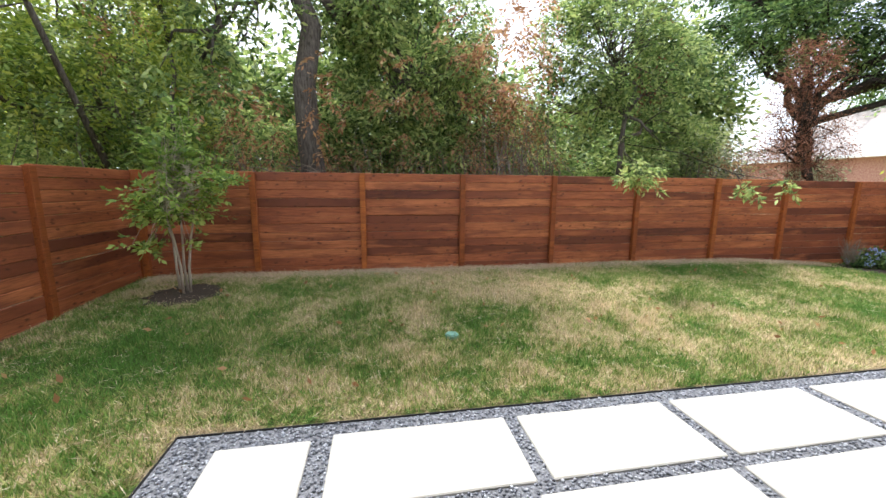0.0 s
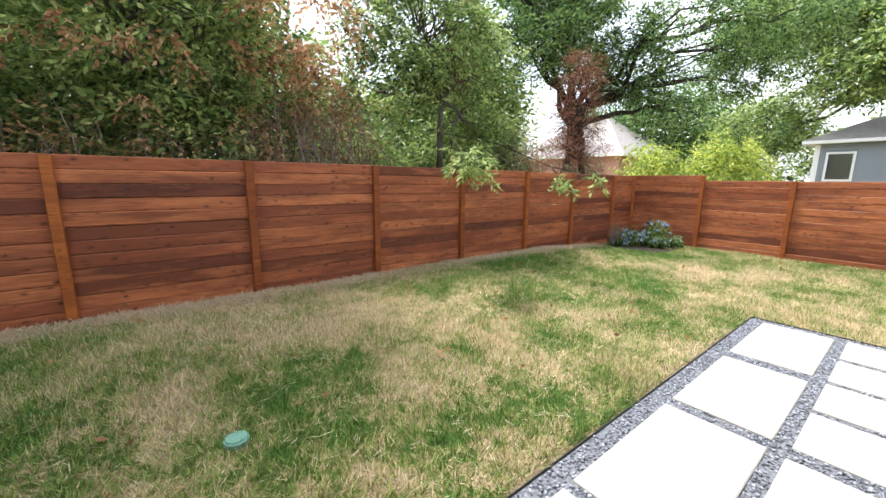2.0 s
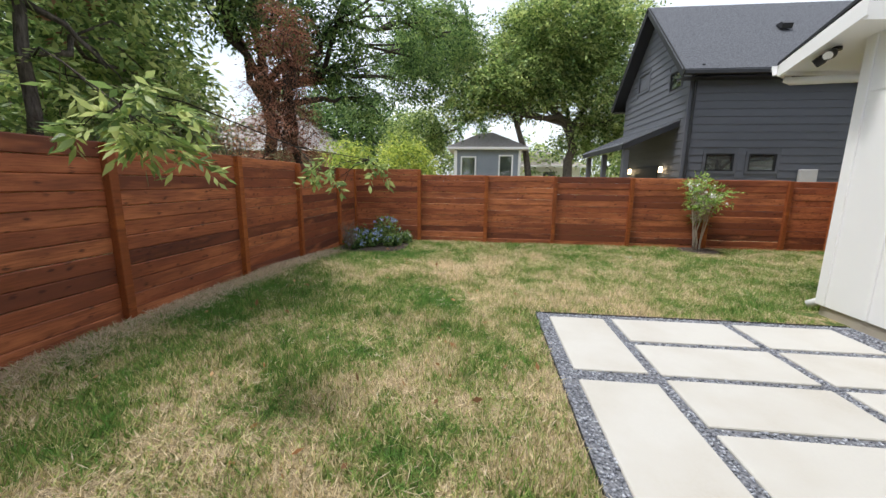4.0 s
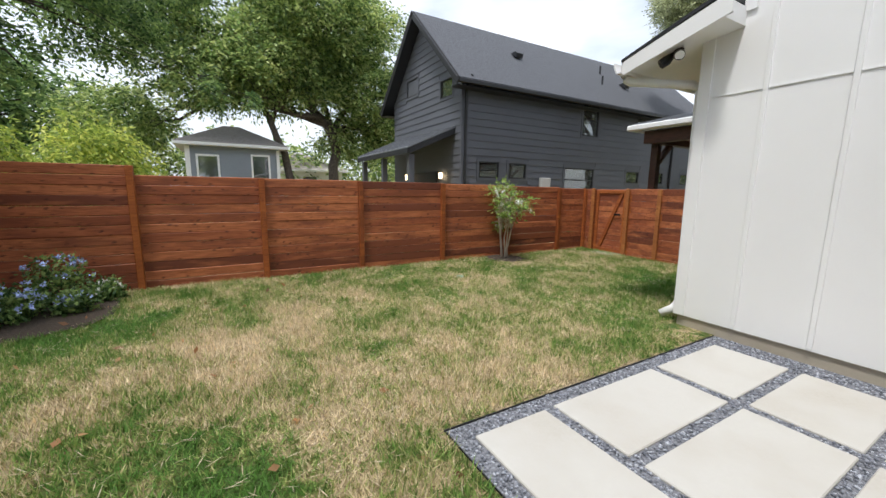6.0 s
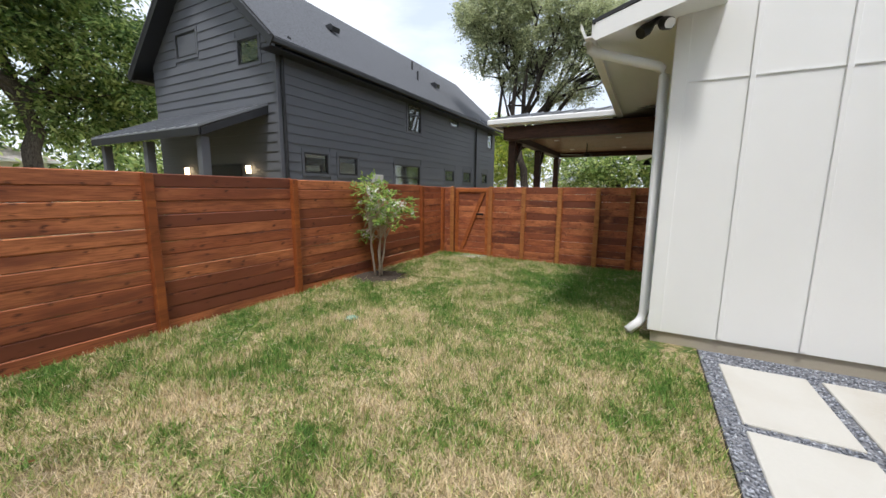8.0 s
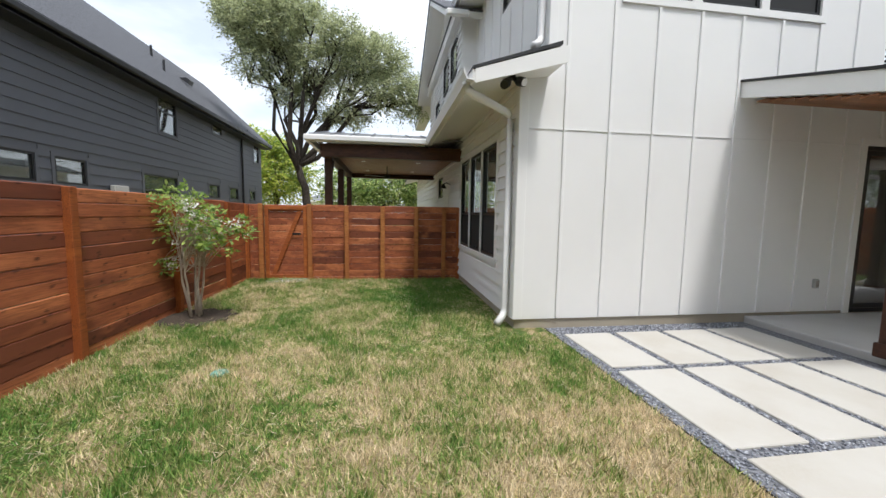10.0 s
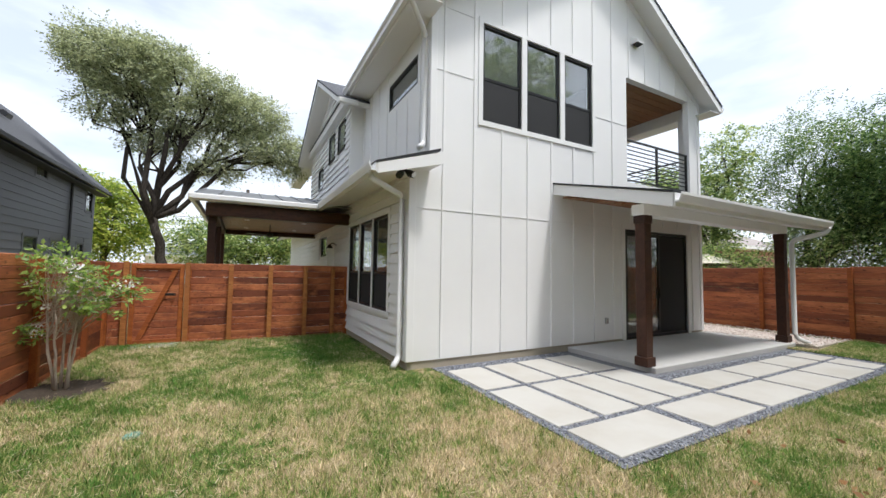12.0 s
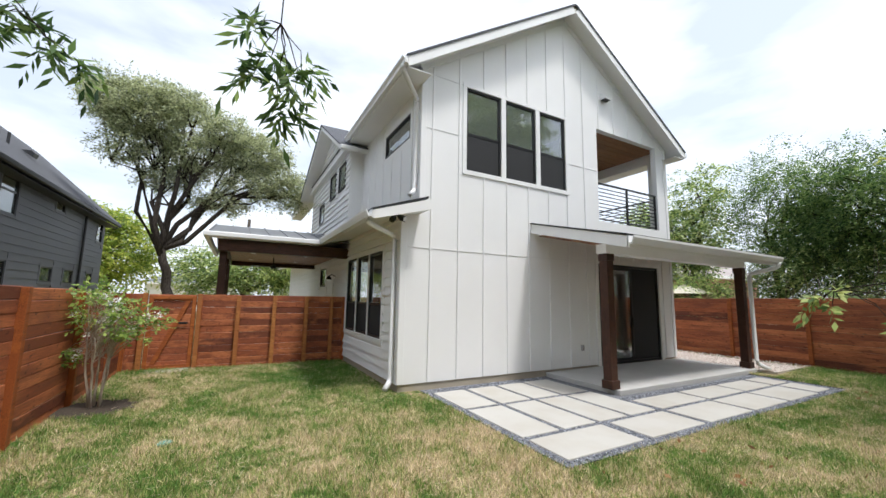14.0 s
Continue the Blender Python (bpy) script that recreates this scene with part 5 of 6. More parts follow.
tree("dead_juniper", "rust-brown dried juniper hanging over the fence", (10.5, 7.5, 0), 0.09, 2.2,
     [(10.2, 7.5, 3.3, 0.95, 0.6, 1.1), (9.6, 7.4, 2.6, 0.8, 0.5, 0.8), (10.6, 7.4, 2.3, 0.7, 0.4, 0.6), (9.9, 7.3, 4.4, 0.6, 0.5, 0.6)],
     310, 63, "leaf_rust", 0.055, "bark_dark", 0.13, 15, 80, 0.5, slim=0.3)
tree("mulberry_tree", "yellow-green leafy tree over the corner of the fence", (-5.0, 9.0, 0), 0.12, 2.2,
     [(-4.2, 8.4, 3.4, 1.8, 1.0, 1.3), (-6.6, 8.2, 4.0, 2.0, 1.6, 1.7), (-4.8, 9.4, 5.6, 2.2, 1.6, 1.6), (-7.2, 6.2, 4.6, 1.8, 1.8, 1.6), (-3.1, 8.6, 2.6, 1.1, 0.7, 0.7), (-4.6, 4.8, 5.2, 1.3, 2.0, 0.9)],
     620, 62, "leaf_lime", 0.12, "bark", 0.18, 16, 90, 0.5, extra=[("leaf_mid", near((-5.0, 8.6, 4.2), (1.8, 0.6, 1.4), 160, 9), 0.26, 50, 0.11)])
tree("boundary_tree", "broad green tree beyond the west fence", (-7.6, 2.5, 0), 0.2, 3.0,
     [(-7.4, 2.4, 5.0, 2.0, 2.2, 1.6), (-7.0, 4.6, 4.2, 1.6, 1.8, 1.5), (-8.4, 0.5, 4.2, 1.8, 1.6, 1.5)],
     480, 60, "leaf_dark", 0.13, "bark_dark", 0.3, 17, 60, 0.4)


def hedge(name, label, blobs, clusters, per, leaf, size, seed, spread=0.25, canes=60, droop=0.4, cane_mat="twig", category="bushes"):
    """Understorey: canes from the ground with leaves along their upper parts."""
    rs = np.random.RandomState(seed)
    t = thing(name, (blobs[0][0], blobs[0][1], 0), label, category)
    pts, _ = blob_points(blobs, clusters, rs)
    pts[:, 2] = np.maximum(pts[:, 2], 0.15)
    g = Geo()
    for i in range(min(canes, clusters)):
        p = pts[i]
        g.tube(limb_path((p[0] + rs.normal(0, 0.4), p[1] + rs.normal(0, 0.2), 0), p, rs, 5, 0.12), list(np.linspace(0.018, 0.005, 5)), 5)
    tagged(part("cane_tangle", g, cane_mat, t), kind="stuff")
    part("foliage", cloud_mesh("foliage", sprays_at(pts, spread, per, size, rs, droop), 4, leaf), None, t)
    return t


hedge("understorey", "tangled green undergrowth with bare canes behind the fence", [(-2 + 1.9 * i, 9.2 + 0.5 * math.sin(i * 2.1), 1.9 + 0.5 * math.sin(i * 1.3), 1.5, 0.9, 1.5) for i in range(6)], 1100, 56, "leaf_mid", 0.13, 21, canes=300)
hedge("dry_thicket", "pale dry twiggy thicket behind the fence", [(3.2, 7.9, 2.3, 1.3, 0.3, 0.9), (3.6, 8.0, 3.1, 0.9, 0.3, 0.7), (0.8, 8.0, 1.9, 1.5, 0.3, 0.7), (8.6, 7.8, 2.1, 0.9, 0.3, 0.6), (-1.8, 8.2, 1.9, 1.6, 0.3, 0.8)], 560, 14, "leaf_dry", 0.075, 22, canes=420)
hedge("back_woods", "dense dark green woods further back", [(-9 + 3.3 * i, 13.5 + math.sin(i * 1.7), 3.4 + 0.8 * math.sin(i * 2.3), 2.4, 1.4, 3.4 if i not in (4, 5) else 2.6) for i in range(7)], 2300, 44, "leaf_mid", 0.27, 23, 0.5, canes=80)
hedge("left_thicket", "tall mixed undergrowth beyond the fence corner", [(-5.0, 7.9, 2.0, 1.4, 0.6, 1.4), (-6.2, 5.0, 2.2, 1.0, 2.0, 1.6), (-3.6, 8.6, 2.4, 1.0, 0.6, 1.4), (-6.5, 1.0, 2.2, 1.0, 2.4, 1.6)], 620, 50, "leaf_mid", 0.11, 24, canes=140)
hedge("corner_shrub", "grey-green shrubs behind the fence corner", [(8.4, 8.4, 2.0, 1.2, 0.6, 1.1), (11.6, 8.2, 1.6, 0.9, 0.5, 0.9)], 300, 50, "leaf_oak", 0.09, 25, canes=60)
hedge("far_willow", "pale yellow-green weeping shrub beyond the east fence", [(24, 8.0, 2.2, 2.2, 1.6, 2.0), (21, 10.0, 2.0, 1.6, 1.4, 1.6)], 420, 50, "leaf_lime", 0.2, 26, 0.4, canes=40, droop=1.2)

tree("slim_tree", "slender pale-stemmed tree rising behind the fence corner", (-3.0, 7.9, 0), 0.045, 4.2, [(-3.1, 7.9, 5.0, 0.8, 0.6, 0.7), (-2.8, 8.0, 4.2, 0.5, 0.4, 0.4)], 60, 42, "leaf_lime", 0.10, "bark", 0.14, 71, 30, 0.5)


def brush_pile():
    """Cut dry branches heaped against the back of the fence."""
    rs = np.random.RandomState(72)
    t = thing("brush_pile", (-1.2, 7.5, 0), "heap of dry grey cut branches behind the fence", "brush pile")
    g = Geo()
    for i in range(130):
        a = np.array([rs.uniform(-2.4, 0.1), rs.uniform(7.15, 7.8), rs.uniform(0.0, 1.9)])
        b = a + np.array([rs.uniform(-1.0, 1.0), rs.uniform(-0.2, 0.2), rs.uniform(0.1, 0.5)])
        g.tube(limb_path(a, b, rs, 4, 0.08), list(np.linspace(rs.uniform(0.008, 0.018), 0.004, 4)), 5)
    tagged(part("stick_heap", g, "twig", t), kind="stuff")


brush_pile()

# leaning branches with hanging leaves over the lawn
def branch(name, label, path, tips, leaf, size, seed, r=0.014, per=26, spread=0.09, slim=0.3):
    rs = np.random.RandomState(seed)
    t = thing(name, path[0], label, "branch")
    g = Geo()
    g.tube(path, list(np.linspace(r, r * 0.4, len(path))), 6)
    for c in tips:
        k = min(path, key=lambda p: (Vector(p) - Vector(c)).length)
        g.tube(limb_path(k, c, rs, 4, 0.15), [r * 0.5, r * 0.4, r * 0.3, 0.002], 5)
    part("wood", g, "bark_dark", t)
    v = sprays_at(tips, spread, per, size, rs, 0.8, slim, 0.55)
    part("leaves", cloud_mesh("leaves", v, 4, leaf), None, t)


branch("hanging_branch", "green leafy branch drooping over the fence", [(5.85, 7.7, 2.7), (5.2, 6.8, 2.55), (4.6, 5.9, 2.25), (4.35, 5.3, 1.95)], [tuple(p) for p in near((4.38, 5.2, 1.88), (0.17, 0.15, 0.11), 18, 31)] + [(4.7, 6.0, 2.15), (4.9, 5.6, 1.85)], "leaf_mid", 0.10, 32, 0.010, 28, 0.08)
branch("hanging_branch", "slender branch with drooping bright leaves above the lawn", [(5.9, 7.7, 2.6), (6.0, 6.3, 2.3), (6.06, 5.2, 1.88), (6.01, 4.45, 1.76)], [tuple(p) for p in near((6.0, 4.38, 1.69), (0.03, 0.05, 0.05), 6, 33)] + [tuple(p) for p in near((6.06, 4.85, 1.66), (0.10, 0.16, 0.08), 11, 34)], "leaf_mid", 0.085, 35, 0.010, 14, 0.05, 0.38)
branch("overhead_branch", "dark leafy branch tip hanging overhead", [(9.2, 7.6, 4.4), (9.6, 6.0, 3.7), (9.9, 4.6, 3.05), (9.88, 4.0, 2.72)], [(9.98, 3.9, 2.74), (9.90, 3.86, 2.66), (9.96, 3.82, 2.58), (9.84, 3.9, 2.56), (9.80, 3.86, 2.48), (9.78, 3.88, 2.62), (9.86, 3.84, 2.44)], "leaf_dark", 0.08, 37, 0.006, 49, 0.04, 0.24)
branch("overhead_branch", "dark leafy twig hanging overhead", [(10.9, 7.4, 4.2), (11.0, 5.6, 3.4), (10.92, 4.0, 2.88), (10.75, 3.5, 2.72)], [(10.86, 3.45, 2.78), (10.78, 3.42, 2.72), (10.72, 3.42, 2.66), (10.64, 3.46, 2.62), (10.92, 3.4, 2.74)], "leaf_dark", 0.08, 39, 0.006, 49, 0.04, 0.24)

# trees to the east and south
tree("ash_tree", "tall two-stemmed tree with an open green crown", (31.0, -2.6, 0), 0.38, 5.5,
     [(30.5, 0.5, 8.2, 3.4, 3.4, 2.0), (31, -5, 8.0, 3.6, 3.4, 2.2), (29.5, 4.6, 7.4, 2.6, 2.6, 1.8), (31, -2, 11.5, 5.0, 5.2, 2.6), (30, 6.5, 10.5, 3.2, 3.2, 2.0), (30.5, -6.8, 5.4, 2.6, 2.6, 1.6), (32, -4.2, 5.0, 2.2, 3.2, 1.4), (33.5, 8.5, 5.4, 2.6, 3.0, 2.0)],
     1500, 77, "leaf_mid", 0.26, "bark", 0.42, 51, 120, 0.4)
tree("ash_tree", "slanting grey trunk with a high green crown", (30.6, 0.0, 0), 0.26, 6.0, [(30.2, 2.4, 8.8, 2.4, 2.6, 1.6), (30.6, -0.4, 9.6, 2.6, 2.4, 1.6)], 260, 46, "leaf_mid", 0.30, "bark", 0.6, 52, 40, 0.4, lean=(-0.2, 1.4))
tree("far_tree", "green tree behind the small houses", (38, 16, 0), 0.4, 3.5, [(38, 16, 6.5, 4.5, 4.5, 3.4), (34, 20, 5, 4, 4, 3)], 420, 44, "leaf_dark", 0.42, "bark_dark", 0.8, 53, 30)
tree("live_oak", "wide live oak with dark twisting limbs", (12.2, -13.0, 0), 0.21, 3.4,
     [(13.8, -13.0, 8.9, 1.8, 1.9, 1.2), (15.0, -13.0, 9.3, 0.9, 1.2, 0.7), (12.6, -13.0, 9.5, 1.2, 1.4, 0.7), (12.0, -13.4, 7.6, 1.5, 1.6, 0.9), (9.7, -13.2, 8.0, 1.6, 1.7, 1.1), (10.9, -12.8, 8.7, 1.0, 1.2, 0.7), (8.2, -13.4, 6.6, 1.3, 1.5, 0.9), (14.2, -13.0, 7.3, 1.0, 1.3, 0.6), (9.9, -13.0, 6.5, 1.2, 1.3, 0.6), (10.8, -13.4, 5.7, 1.2, 1.2, 0.5), (12.9, -13.6, 6.4, 1.1, 1.2, 0.5)],
     1500, 63, "leaf_oak", 0.105, "bark_dark", 0.20, 54, 120, 0.15, slim=0.5, lean=(0.5, 0))
tree("yellow_green_tree", "sunlit yellow-green tree beyond the dark house", (17.5, -27, 0), 0.25, 2.2, [(17.5, -27, 4.4, 2.8, 2.4, 2.6), (18.5, -27, 6.0, 1.8, 1.8, 1.4)], 380, 46, "leaf_lime", 0.28, "bark", 0.5, 55, 30)
tree("yard_tree", "round green tree beyond the side porch", (9.5, -24, 0), 0.25, 1.8, [(9.0, -24, 3.4, 2.6, 2.2, 1.8), (12.0, -26, 3.2, 2.2, 2.0, 1.7), (6.5, -25, 3.4, 2.2, 2.0, 1.8)], 480, 46, "leaf_mid", 0.25, "bark_dark", 0.45, 56, 30)
tree("elm_tree", "light green tree above the west fence", (-8.6, -4.2, 0), 0.18, 2.4, [(-8.0, -4.0, 4.6, 1.8, 1.8, 2.0), (-9.0, -6.2, 5.0, 1.8, 1.8, 1.9), (-8.2, -3.4, 6.6, 1.1, 1.2, 1.2)], 460, 52, "leaf_mid", 0.15, "bark_dark", 0.22, 57, 60)
tree("juniper_tree", "dense dark green tree above the west fence", (-7.6, -0.6, 0), 0.2, 2.0, [(-7.6, -0.4, 5.0, 1.5, 1.7, 2.5), (-7.2, 1.4, 4.4, 1.6, 1.8, 2.5), (-7.6, 0.6, 3.0, 1.4, 2.2, 1.4)], 900, 70, "leaf_dark", 0.10, "bark_dark", 0.24, 58, 40, slim=0.35)
tree("backyard_tree", "green tree seen past the balcony", (-3.6, -9.5, 0), 0.2, 3.2, [(-3.4, -9.0, 5.6, 1.8, 1.8, 1.8), (-2.6, -7.0, 4.6, 0.9, 1.0, 1.2)], 280, 54, "leaf_dark", 0.14, "bark_dark", 0.3, 59, 40)
hedge("far_woods", "distant green belt of trees behind the houses", [(44, -14 + 6 * i, 3.2 + math.sin(i * 1.9), 2.5, 3.6, 3.4) for i in range(8)] + [(40, -9, 2.4, 2, 3, 2.2)], 700, 40, "leaf_mid", 0.5, 64, 0.8, canes=20)
hedge("west_hedge", "leafy shrubs behind the west fence", [(-5.6, -2.6, 1.8, 1.0, 1.6, 0.9), (-6.2, -5.5, 1.8, 1.0, 1.8, 0.9)], 260, 46, "leaf_mid", 0.12, 60, canes=50)


def sapling(name, label, base, h, stems, blobs, clusters, per, leaf, size, seed, flowers=0):
    rs = np.random.RandomState(seed)
    t = thing(name, base, label, "sapling")
    pts, _ = blob_points(blobs, clusters, rs)
    for i in range(stems):
        a = 6.28 * i / stems
        foot = (base[0] + 0.06 * math.cos(a), base[1] + 0.06 * math.sin(a), base[2] - 0.03)
        head = (base[0] + 0.17 * math.cos(a), base[1] + 0.17 * math.sin(a), base[2] + h * 0.62)
        p = limb_path(foot, head, rs, 6, 0.04)
        part("stem", Geo().tube(p, list(np.linspace(0.019, 0.008, 6)), 7), "bark_pale", t, smooth=True)
        g = Geo()
        for q in pts[i::stems]:
            g.tube(limb_path(p[rs.randint(3, 6)], q, rs, 4, 0.1), [0.006, 0.005, 0.003, 0.002], 4)
        tagged(part("twigwork", g, "bark_pale", t), kind="stuff")
    part("leaves", cloud_mesh("leaves", sprays_at(pts, 0.075, per, size, rs, 0.12, 0.5), 4, leaf), None, t)
    if flowers:
        c = pts[rs.choice(len(pts), flowers, False)] + rs.normal(0, 0.05, (flowers, 3))
        part("blossom", cloud_mesh("blossom", leaves_at(c, 0.022, 14, 0.03, rs, -0.2, 0.9), 4, "petal"), None, t, "small white blossoms")
    mul = Geo()
    ring = [(base[0] + (0.46 + 0.07 * math.sin(3 * k)) * math.cos(k * 0.314), base[1] + (0.46 + 0.07 * math.sin(3 * k)) * math.sin(k * 0.314)) for k in range(20)]
    vs = [(x, y, ground_z(x, y) + 0.012) for x, y in ring] + [(base[0], base[1], base[2] + 0.035)]
    mul.add(vs, [(k, (k + 1) % 20, 20) for k in range(20)])
    single("mulch_ring", mul, "mulch", "dark mulch circle round a sapling", "mulch", kind="structure")


z1, z2 = ground_z(-2.05, 5.65), ground_z(11.55, -1.55)
sapling("crape_myrtle", "young multi-stemmed sapling with open green foliage", (-2.05, 5.65, z1), 2.7, 4,
        [(-2.1, 5.65, 1.45, 0.55, 0.45, 0.28), (-1.7, 5.6, 1.75, 0.5, 0.4, 0.18), (-2.0, 5.65, 2.1, 0.42, 0.35, 0.28), (-1.95, 5.7, 2.55, 0.24, 0.24, 0.2), (-2.4, 5.5, 0.95, 0.2, 0.2, 0.14), (-1.75, 5.4, 0.9, 0.16, 0.15, 0.1)], 170, 21, "leaf_sapling", 0.085, 61)
sapling("crape_myrtle", "young sapling with pale bark and white blossoms", (11.55, -1.55, z2), 1.6, 5,
        [(11.45, -1.55, 1.35, 0.50, 0.46, 0.24), (11.2, -1.45, 1.15, 0.36, 0.32, 0.20), (11.65, -1.5, 1.62, 0.24, 0.24, 0.18), (11.85, -1.6, 0.75, 0.2, 0.2, 0.18)], 120, 14, "leaf_sapling", 0.07, 62, 36)


def flower_bush(at, r, h, seed, petal, label):
    rs = np.random.RandomState(seed)
    t = thing("flower_bush", at, label, "flowering plant", "plants in the corner bed")
    blobs = [(at[0], at[1], at[2] + h * 0.55, r, r, h * 0.5)]
    pts, _ = blob_points(blobs, 60, rs)
    g = Geo()
    for p in pts[:24]:
        g.tube(limb_path((at[0], at[1], at[2]), p, rs, 4, 0.1), [0.006, 0.005, 0.004, 0.002], 4)
    part("stems", g, "bark", t)
    part("leaves", cloud_mesh("leaves", leaves_at(pts, 0.06, 16, 0.06, rs, 0, 0.6), 4, "leaf_dark"), None, t)
    d = rs.normal(0, 1, (16, 3))
    d[:, 2] = np.abs(d[:, 2])
    d /= np.linalg.norm(d, axis=1, keepdims=True)
    c = np.array(blobs[0][:3]) + d * np.array(blobs[0][3:]) * 1.1
    tagged(part("flowers", cloud_mesh("flowers", leaves_at(c, 0.018, 16, 0.032, rs, -0.2, 0.9), 4, petal), None, t, "small open flower heads"), kind="stuff")


bed = Geo()
ring = [(11.0 + 1.05 * math.cos(k * 0.3142) * (1 + 0.06 * math.sin(4 * k)), 5.9 + 0.82 * math.sin(k * 0.3142) * (1 + 0.05 * math.sin(5 * k))) for k in range(20)]
bed.add([(min(x, 11.85), min(y, 6.62), ground_z(x, y) + 0.012) for x, y in ring] + [(11.0, 5.9, 0.07)], [(k, (k + 1) % 20, 20) for k in range(20)])
single("flower_bed", bed, "mulch", "dark mulched flower bed in the fence corner", "flower bed", kind="structure")
for i, (x, y, r, h) in enumerate([(10.75, 5.95, 0.25, 0.34), (11.38, 5.75, 0.30, 0.60), (10.95, 5.5, 0.15, 0.22), (11.45, 5.3, 0.17, 0.22), (11.1, 6.3, 0.28, 0.34), (10.4, 6.2, 0.18, 0.2)]):
    flower_bush((x, y, ground_z(x, y)), r, h, 70 + i, "petal_blue" if i != 3 else "petal", "low leafy plant with pale blue flowers in mulch" if i != 3 else "low leafy plant with white flowers in mulch")
rs = np.random.RandomState(80)
dry = thing("dried_shrub", (10.25, 6.25, 0.05), "dry brown twiggy dead shrub in the bed", "shrub")
g = Geo()
for i in range(90):
    a, r = rs.uniform(0, 6.28), rs.uniform(0.05, 0.24)
    g.tube(limb_path((10.25, 6.25, 0.03), (10.25 + r * math.cos(a), 6.25 + r * math.sin(a), rs.uniform(0.35, 0.72)), rs, 4, 0.12), [0.005, 0.004, 0.003, 0.001], 4)
part("twigwork", g, "twig", dry)

# irrigation lids and small weeds
for x, y, label in ((1.33, 3.95, "round green plastic valve lid in the lawn"), (10.5, 0.3, "round green plastic drain lid in dry grass")):
    zz = ground_z(x, y) + (0.0 if x < 5 else -0.012)
    t = thing("valve_lid", (x, y, zz), label, "lid")
    part("rim", Geo().tube([(x, y, zz - 0.03), (x, y, zz + 0.012), (x, y, zz + 0.018)], [0.075, 0.075, 0.07], 24), "green_plastic", t)
    part("cap", Geo().tube([(x, y, zz + 0.018), (x, y, zz + 0.026)], [0.062, 0.058], 24), "green_plastic", t)

# ---- smaller houses beyond ----
def far_house(name, label, x0, x1, y0, y1, h, pk, wall, roof, wins, ridge="x"):
    t = thing(name, ((x0 + x1) / 2, (y0 + y1) / 2, 0), label, "house")
    g = Geo().box(x0, x1, y0, y1, -0.1, h)
    part("wall_shell", g, wall, t)
    o = 0.5
    xm, ym = (x0 + x1) / 2, (y0 + y1) / 2
    g = Geo()
    a = 0.3 * (y1 - y0)
    g.add([(x0 - o, y0 - o, h), (x1 + o, y0 - o, h), (x1 + o, y1 + o, h), (x0 - o, y1 + o, h), (xm, ym - a * 0.3, pk), (xm, ym + a * 0.3, pk)], [(0, 1, 4), (1, 2, 5, 4), (2, 3, 5), (3, 0, 4, 5), (3, 2, 1, 0)])
    part("roof", g, roof, t)
    part("eave", Geo().box(x0 - o, x1 + o, y0 - o, y1 + o, h - 0.16, h - 0.004), "trim", t)
    for y, z0, w, hh, side in wins:
        wn_ = part("window", rim("x", x0 - 0.04, y - w / 2 - 0.1, y + w / 2 + 0.1, z0 - 0.1, z0 + hh + 0.1, 0.1, 1, 0.06), "trim", t)
        part("pane", Geo().box(x0 - 0.02, x0 - 0.008, y - w / 2, y + w / 2, z0, z0 + hh), "glass", wn_)
    return t


sh = far_house("small_house", "small grey-blue house with a hip roof beyond the fence", 29.5, 36, 1.0, 5.6, 3.9, 5.3, "blue_siding", "far_roof", [(4.6, 1.9, 0.9, 1.3, 0), (2.0, 0.6, 0.8, 2.7, 0)])
lap(sh, "x", 29.5, 1.0, 5.6, 0.2, 3.7, 0.2, "blue_siding", [(4.0, 5.2, 1.7, 3.4), (1.5, 2.5, 0.5, 3.5)], out=-1)
for y0, y1 in ((5.4, 5.62), (0.98, 1.15)):
    part("corner_board", Geo().box(29.45, 29.49, y0, y1, 0, 3.7), "trim", sh)
far_house("far_house", "distant house with a tan shingle roof", 27, 36, 15, 24, 3.6, 7.0, "brick_far", "far_roof", [])
far_house("far_house", "distant pale house between the trunks", 42, 50, -6, 1, 3.2, 5.0, "trim", "far_roof", [(-3, 1.4, 1.2, 1.2, 0)])
far_house("far_house", "low grey-roofed house down the side street", 10, 17, -44, -36, 2.6, 4.2, "trim", "metal_roof", [])
bh = far_house("brick_house", "pinkish brick house behind the west fence", -16, -10.5, -12, -4.5, 3.0, 4.6, "brick_far", "far_roof", [])
ca = thing("carport", (10, 17, 0), "white flat-roofed carport seen through the trees", "carport")
part("roof", Geo().box(8.6, 11.6, 15.5, 18.5, 5.0, 5.14, 0.02), "trim", ca)
for x, y in ((8.8, 15.7), (11.4, 15.7), (8.8, 18.3), (11.4, 18.3)):
    part("post", Geo().box(x - 0.07, x + 0.07, y - 0.07, y + 0.07, -0.1, 5.0), "trim", ca)
um = thing("patio_umbrella", (-5.6, -2.9, 0), "cream canvas patio umbrella beyond the west fence", "umbrella")
part("pole", Geo().tube([(-5.6, -2.9, 0), (-5.6, -2.9, 2.3)], 0.025), "soffit_wood", um)
g = Geo()
g.add([(-5.6 + 1.1 * math.cos(k * 0.785), -2.9 + 1.1 * math.sin(k * 0.785), 1.98) for k in range(8)] + [(-5.6, -2.9, 2.36)] + [(-5.6 + 1.08 * math.cos(k * 0.785), -2.9 + 1.08 * math.sin(k * 0.785), 1.96) for k in range(8)] + [(-5.6, -2.9, 2.33)],
      [(k, (k + 1) % 8, 8) for k in range(8)] + [(9 + (k + 1) % 8, 9 + k, 17) for k in range(8)] + [(k, 9 + k, 9 + (k + 1) % 8, (k + 1) % 8) for k in range(8)])
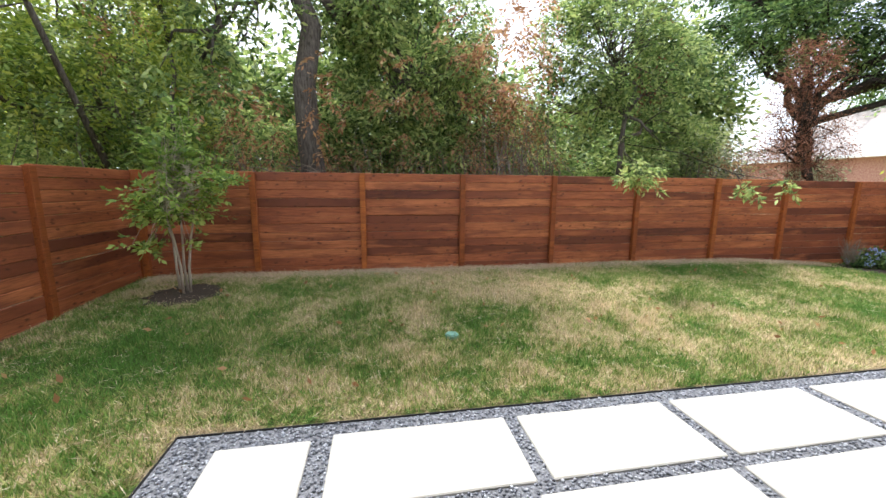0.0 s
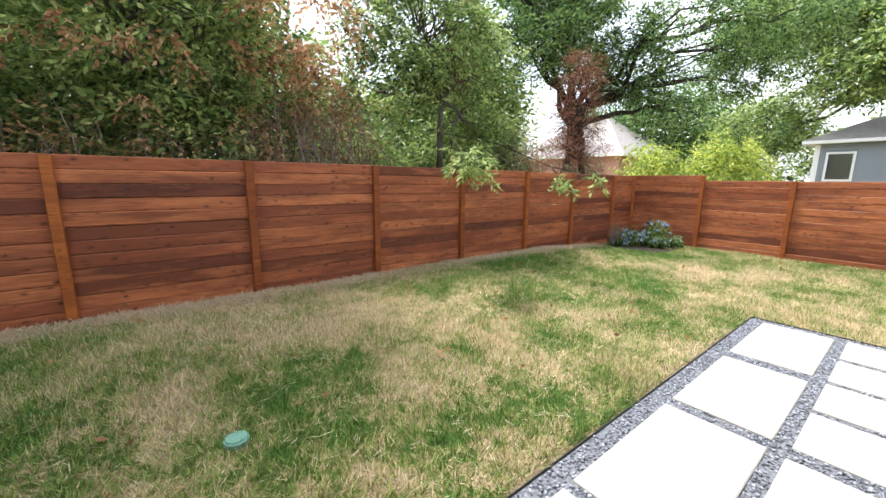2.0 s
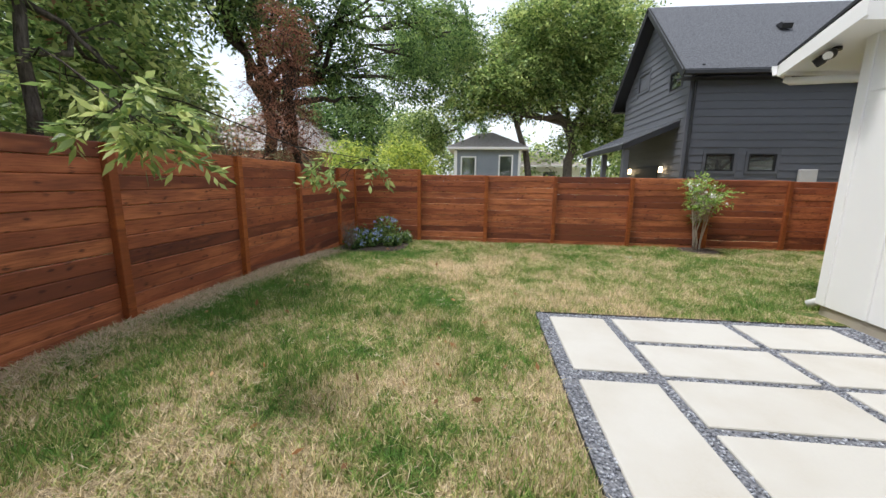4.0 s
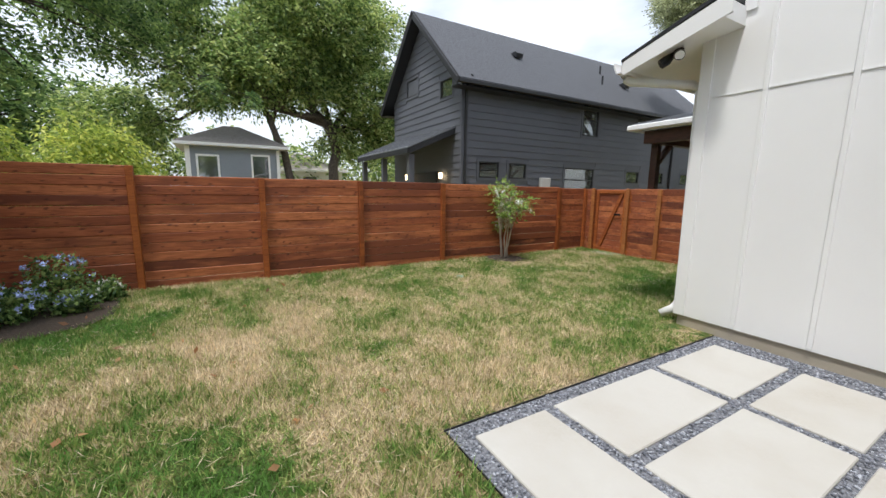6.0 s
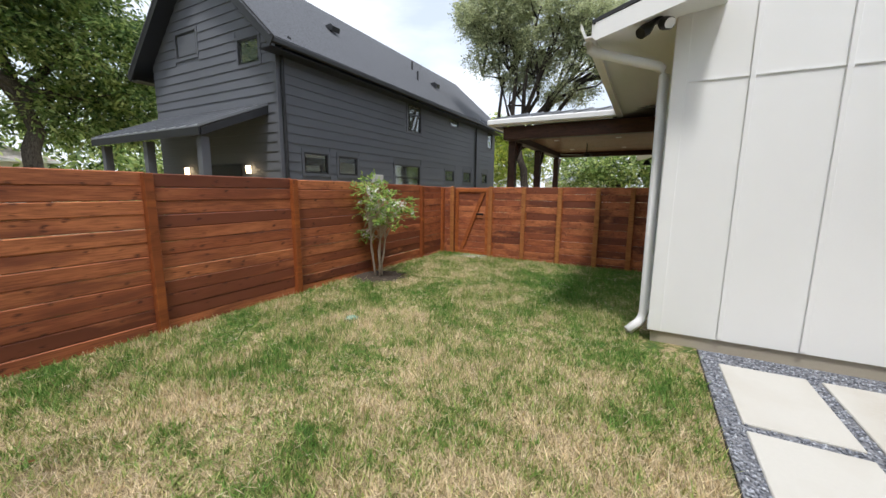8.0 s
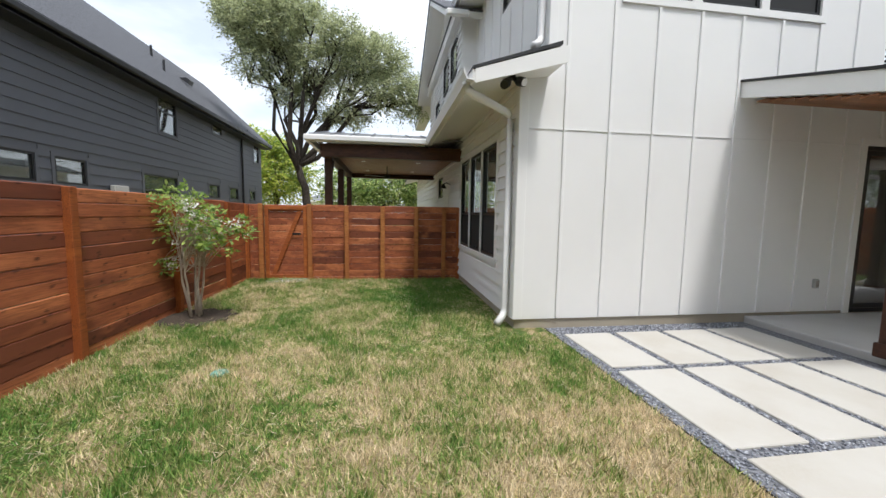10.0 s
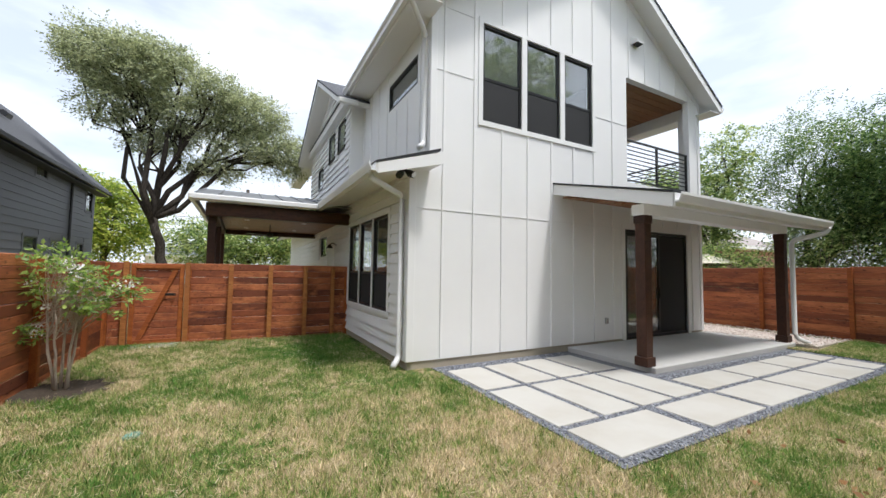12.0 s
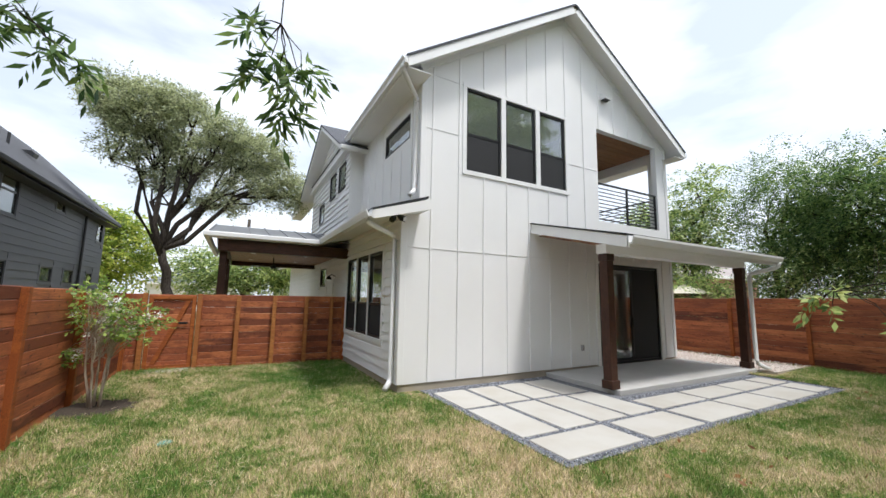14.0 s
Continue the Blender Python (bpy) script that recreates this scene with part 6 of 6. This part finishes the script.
part("canopy", g, "canvas", um)
up = thing("utility_pole", (9.4, -30, 0), "wooden utility pole with sagging wires", "pole")
part("pole", Geo().tube([(9.4, -30, -0.1), (9.4, -30, 8)], 0.13, 10), "bark", up)
for k in range(3):
    part("wire", Geo().tube([(-20 + 5 * i, -30, 5.0 + 0.5 * k - 0.6 * math.sin(math.pi * i / 12)) for i in range(13)], 0.02, 5), "black_metal", up)


# ---- turf blades ----
def lawn():
    rs = np.random.RandomState(3)
    n = 800000
    x, y = rs.uniform(-3.05, 11.9, n), rs.uniform(-4.5, 6.68, n)
    keep = ~((x > -0.80) & (x < 6.96) & (y < 2.70)) & ~((x < 7.46) & (y < -0.5)) & ~((x < -0.9) & (y < 1.5))
    keep &= ~(((x + 2.05) ** 2 + (y - 5.65) ** 2 < 0.17)) & ~(((x - 11.55) ** 2 + (y + 1.55) ** 2 < 0.17)) & ~(((x - 11.0) / 1.0) ** 2 + ((y - 5.9) / 0.78) ** 2 < 1)
    x, y = x[keep], y[keep]
    n = len(x)
    z = np.array([ground_z(a, b) for a, b in zip(x, y)]) - 0.016
    patch = np.array([noise.noise((a * 1.3, b * 1.3, 3.0)) for a, b in zip(x, y)])
    h = (0.05 + 0.026 * patch) * rs.uniform(0.5, 1.5, n)
    a = rs.uniform(0, 6.283, n)
    w = rs.uniform(0.003, 0.0065, n)
    lean = rs.normal(0, 0.028, (n, 2))
    p = np.stack([x, y, z], 1)
    s = np.stack([np.cos(a) * w, np.sin(a) * w, np.zeros(n)], 1)
    tip = p + np.stack([lean[:, 0], lean[:, 1], h], 1)
    tagged(new("grass", cloud_mesh("grass", np.stack([p - s, p + s, tip], 1).reshape(-1, 3), 3, "grass")), "short patchy grass, green with straw-dry areas", "grass", kind="stuff")


lawn()


def clippings():
    """Straw raked against the north fence and lying in the lawn."""
    rs = np.random.RandomState(6)
    n = 5200
    x = rs.uniform(-2.9, 10.0, n)
    y = 6.64 - np.abs(rs.normal(0, 0.17, n)) - 0.12 * np.array([max(0, noise.noise((a * 0.9, 0, 7))) for a in x])
    c = np.stack([x, y, [ground_z(a, b) + 0.015 for a, b in zip(x, y)]], 1)
    v = leaves_at(c, 0.02, 6, 0.11, rs, 0.0, 0.07, 0.5)
    low = np.repeat(c[:, 2], 24)
    v[:, 2] = low + 0.012 + (v[:, 2] - low) * 0.45
    tagged(new("straw_clippings", cloud_mesh("straw_clippings", v, 4, "straw")), "pale dry straw raked along the foot of the fence", "straw", kind="stuff")
    n = 7000
    x, y = rs.uniform(-2.9, 11.7, n), rs.uniform(-4.2, 6.5, n)
    keep = ~((x > -0.85) & (x < 7.0) & (y < 2.72)) & ~((x < 7.5) & (y < -0.5)) & ~((x < -0.9) & (y < 1.5)) & ~(((x - 11.0) / 1.0) ** 2 + ((y - 5.9) / 0.78) ** 2 < 1)
    c = np.stack([x, y, [ground_z(a, b) + 0.022 for a, b in zip(x, y)]], 1)[keep]
    v = leaves_at(c, 0.03, 4, 0.10, rs, 0.0, 0.055, 0.1)
    low = np.repeat(c[:, 2], 16)
    v[:, 2] = low + (v[:, 2] - low) * 0.3
    tagged(new("straw_stalks", cloud_mesh("straw_stalks", v, 4, "straw")), "loose pale straw stalks lying in the lawn", "straw", kind="stuff")
    k = 160
    x, y = rs.uniform(-2.5, 11.5, k), rs.uniform(2.8, 6.4, k)
    c = np.stack([x, y, [ground_z(a, b) + 0.03 for a, b in zip(x, y)]], 1)
    tagged(new("fallen_leaves", cloud_mesh("fallen_leaves", leaves_at(c, 0.004, 1, 0.075, rs, 0, 0.5), 4, "leaf_dry")), "a few fallen tan leaves on the lawn", "leaves", kind="stuff")


clippings()
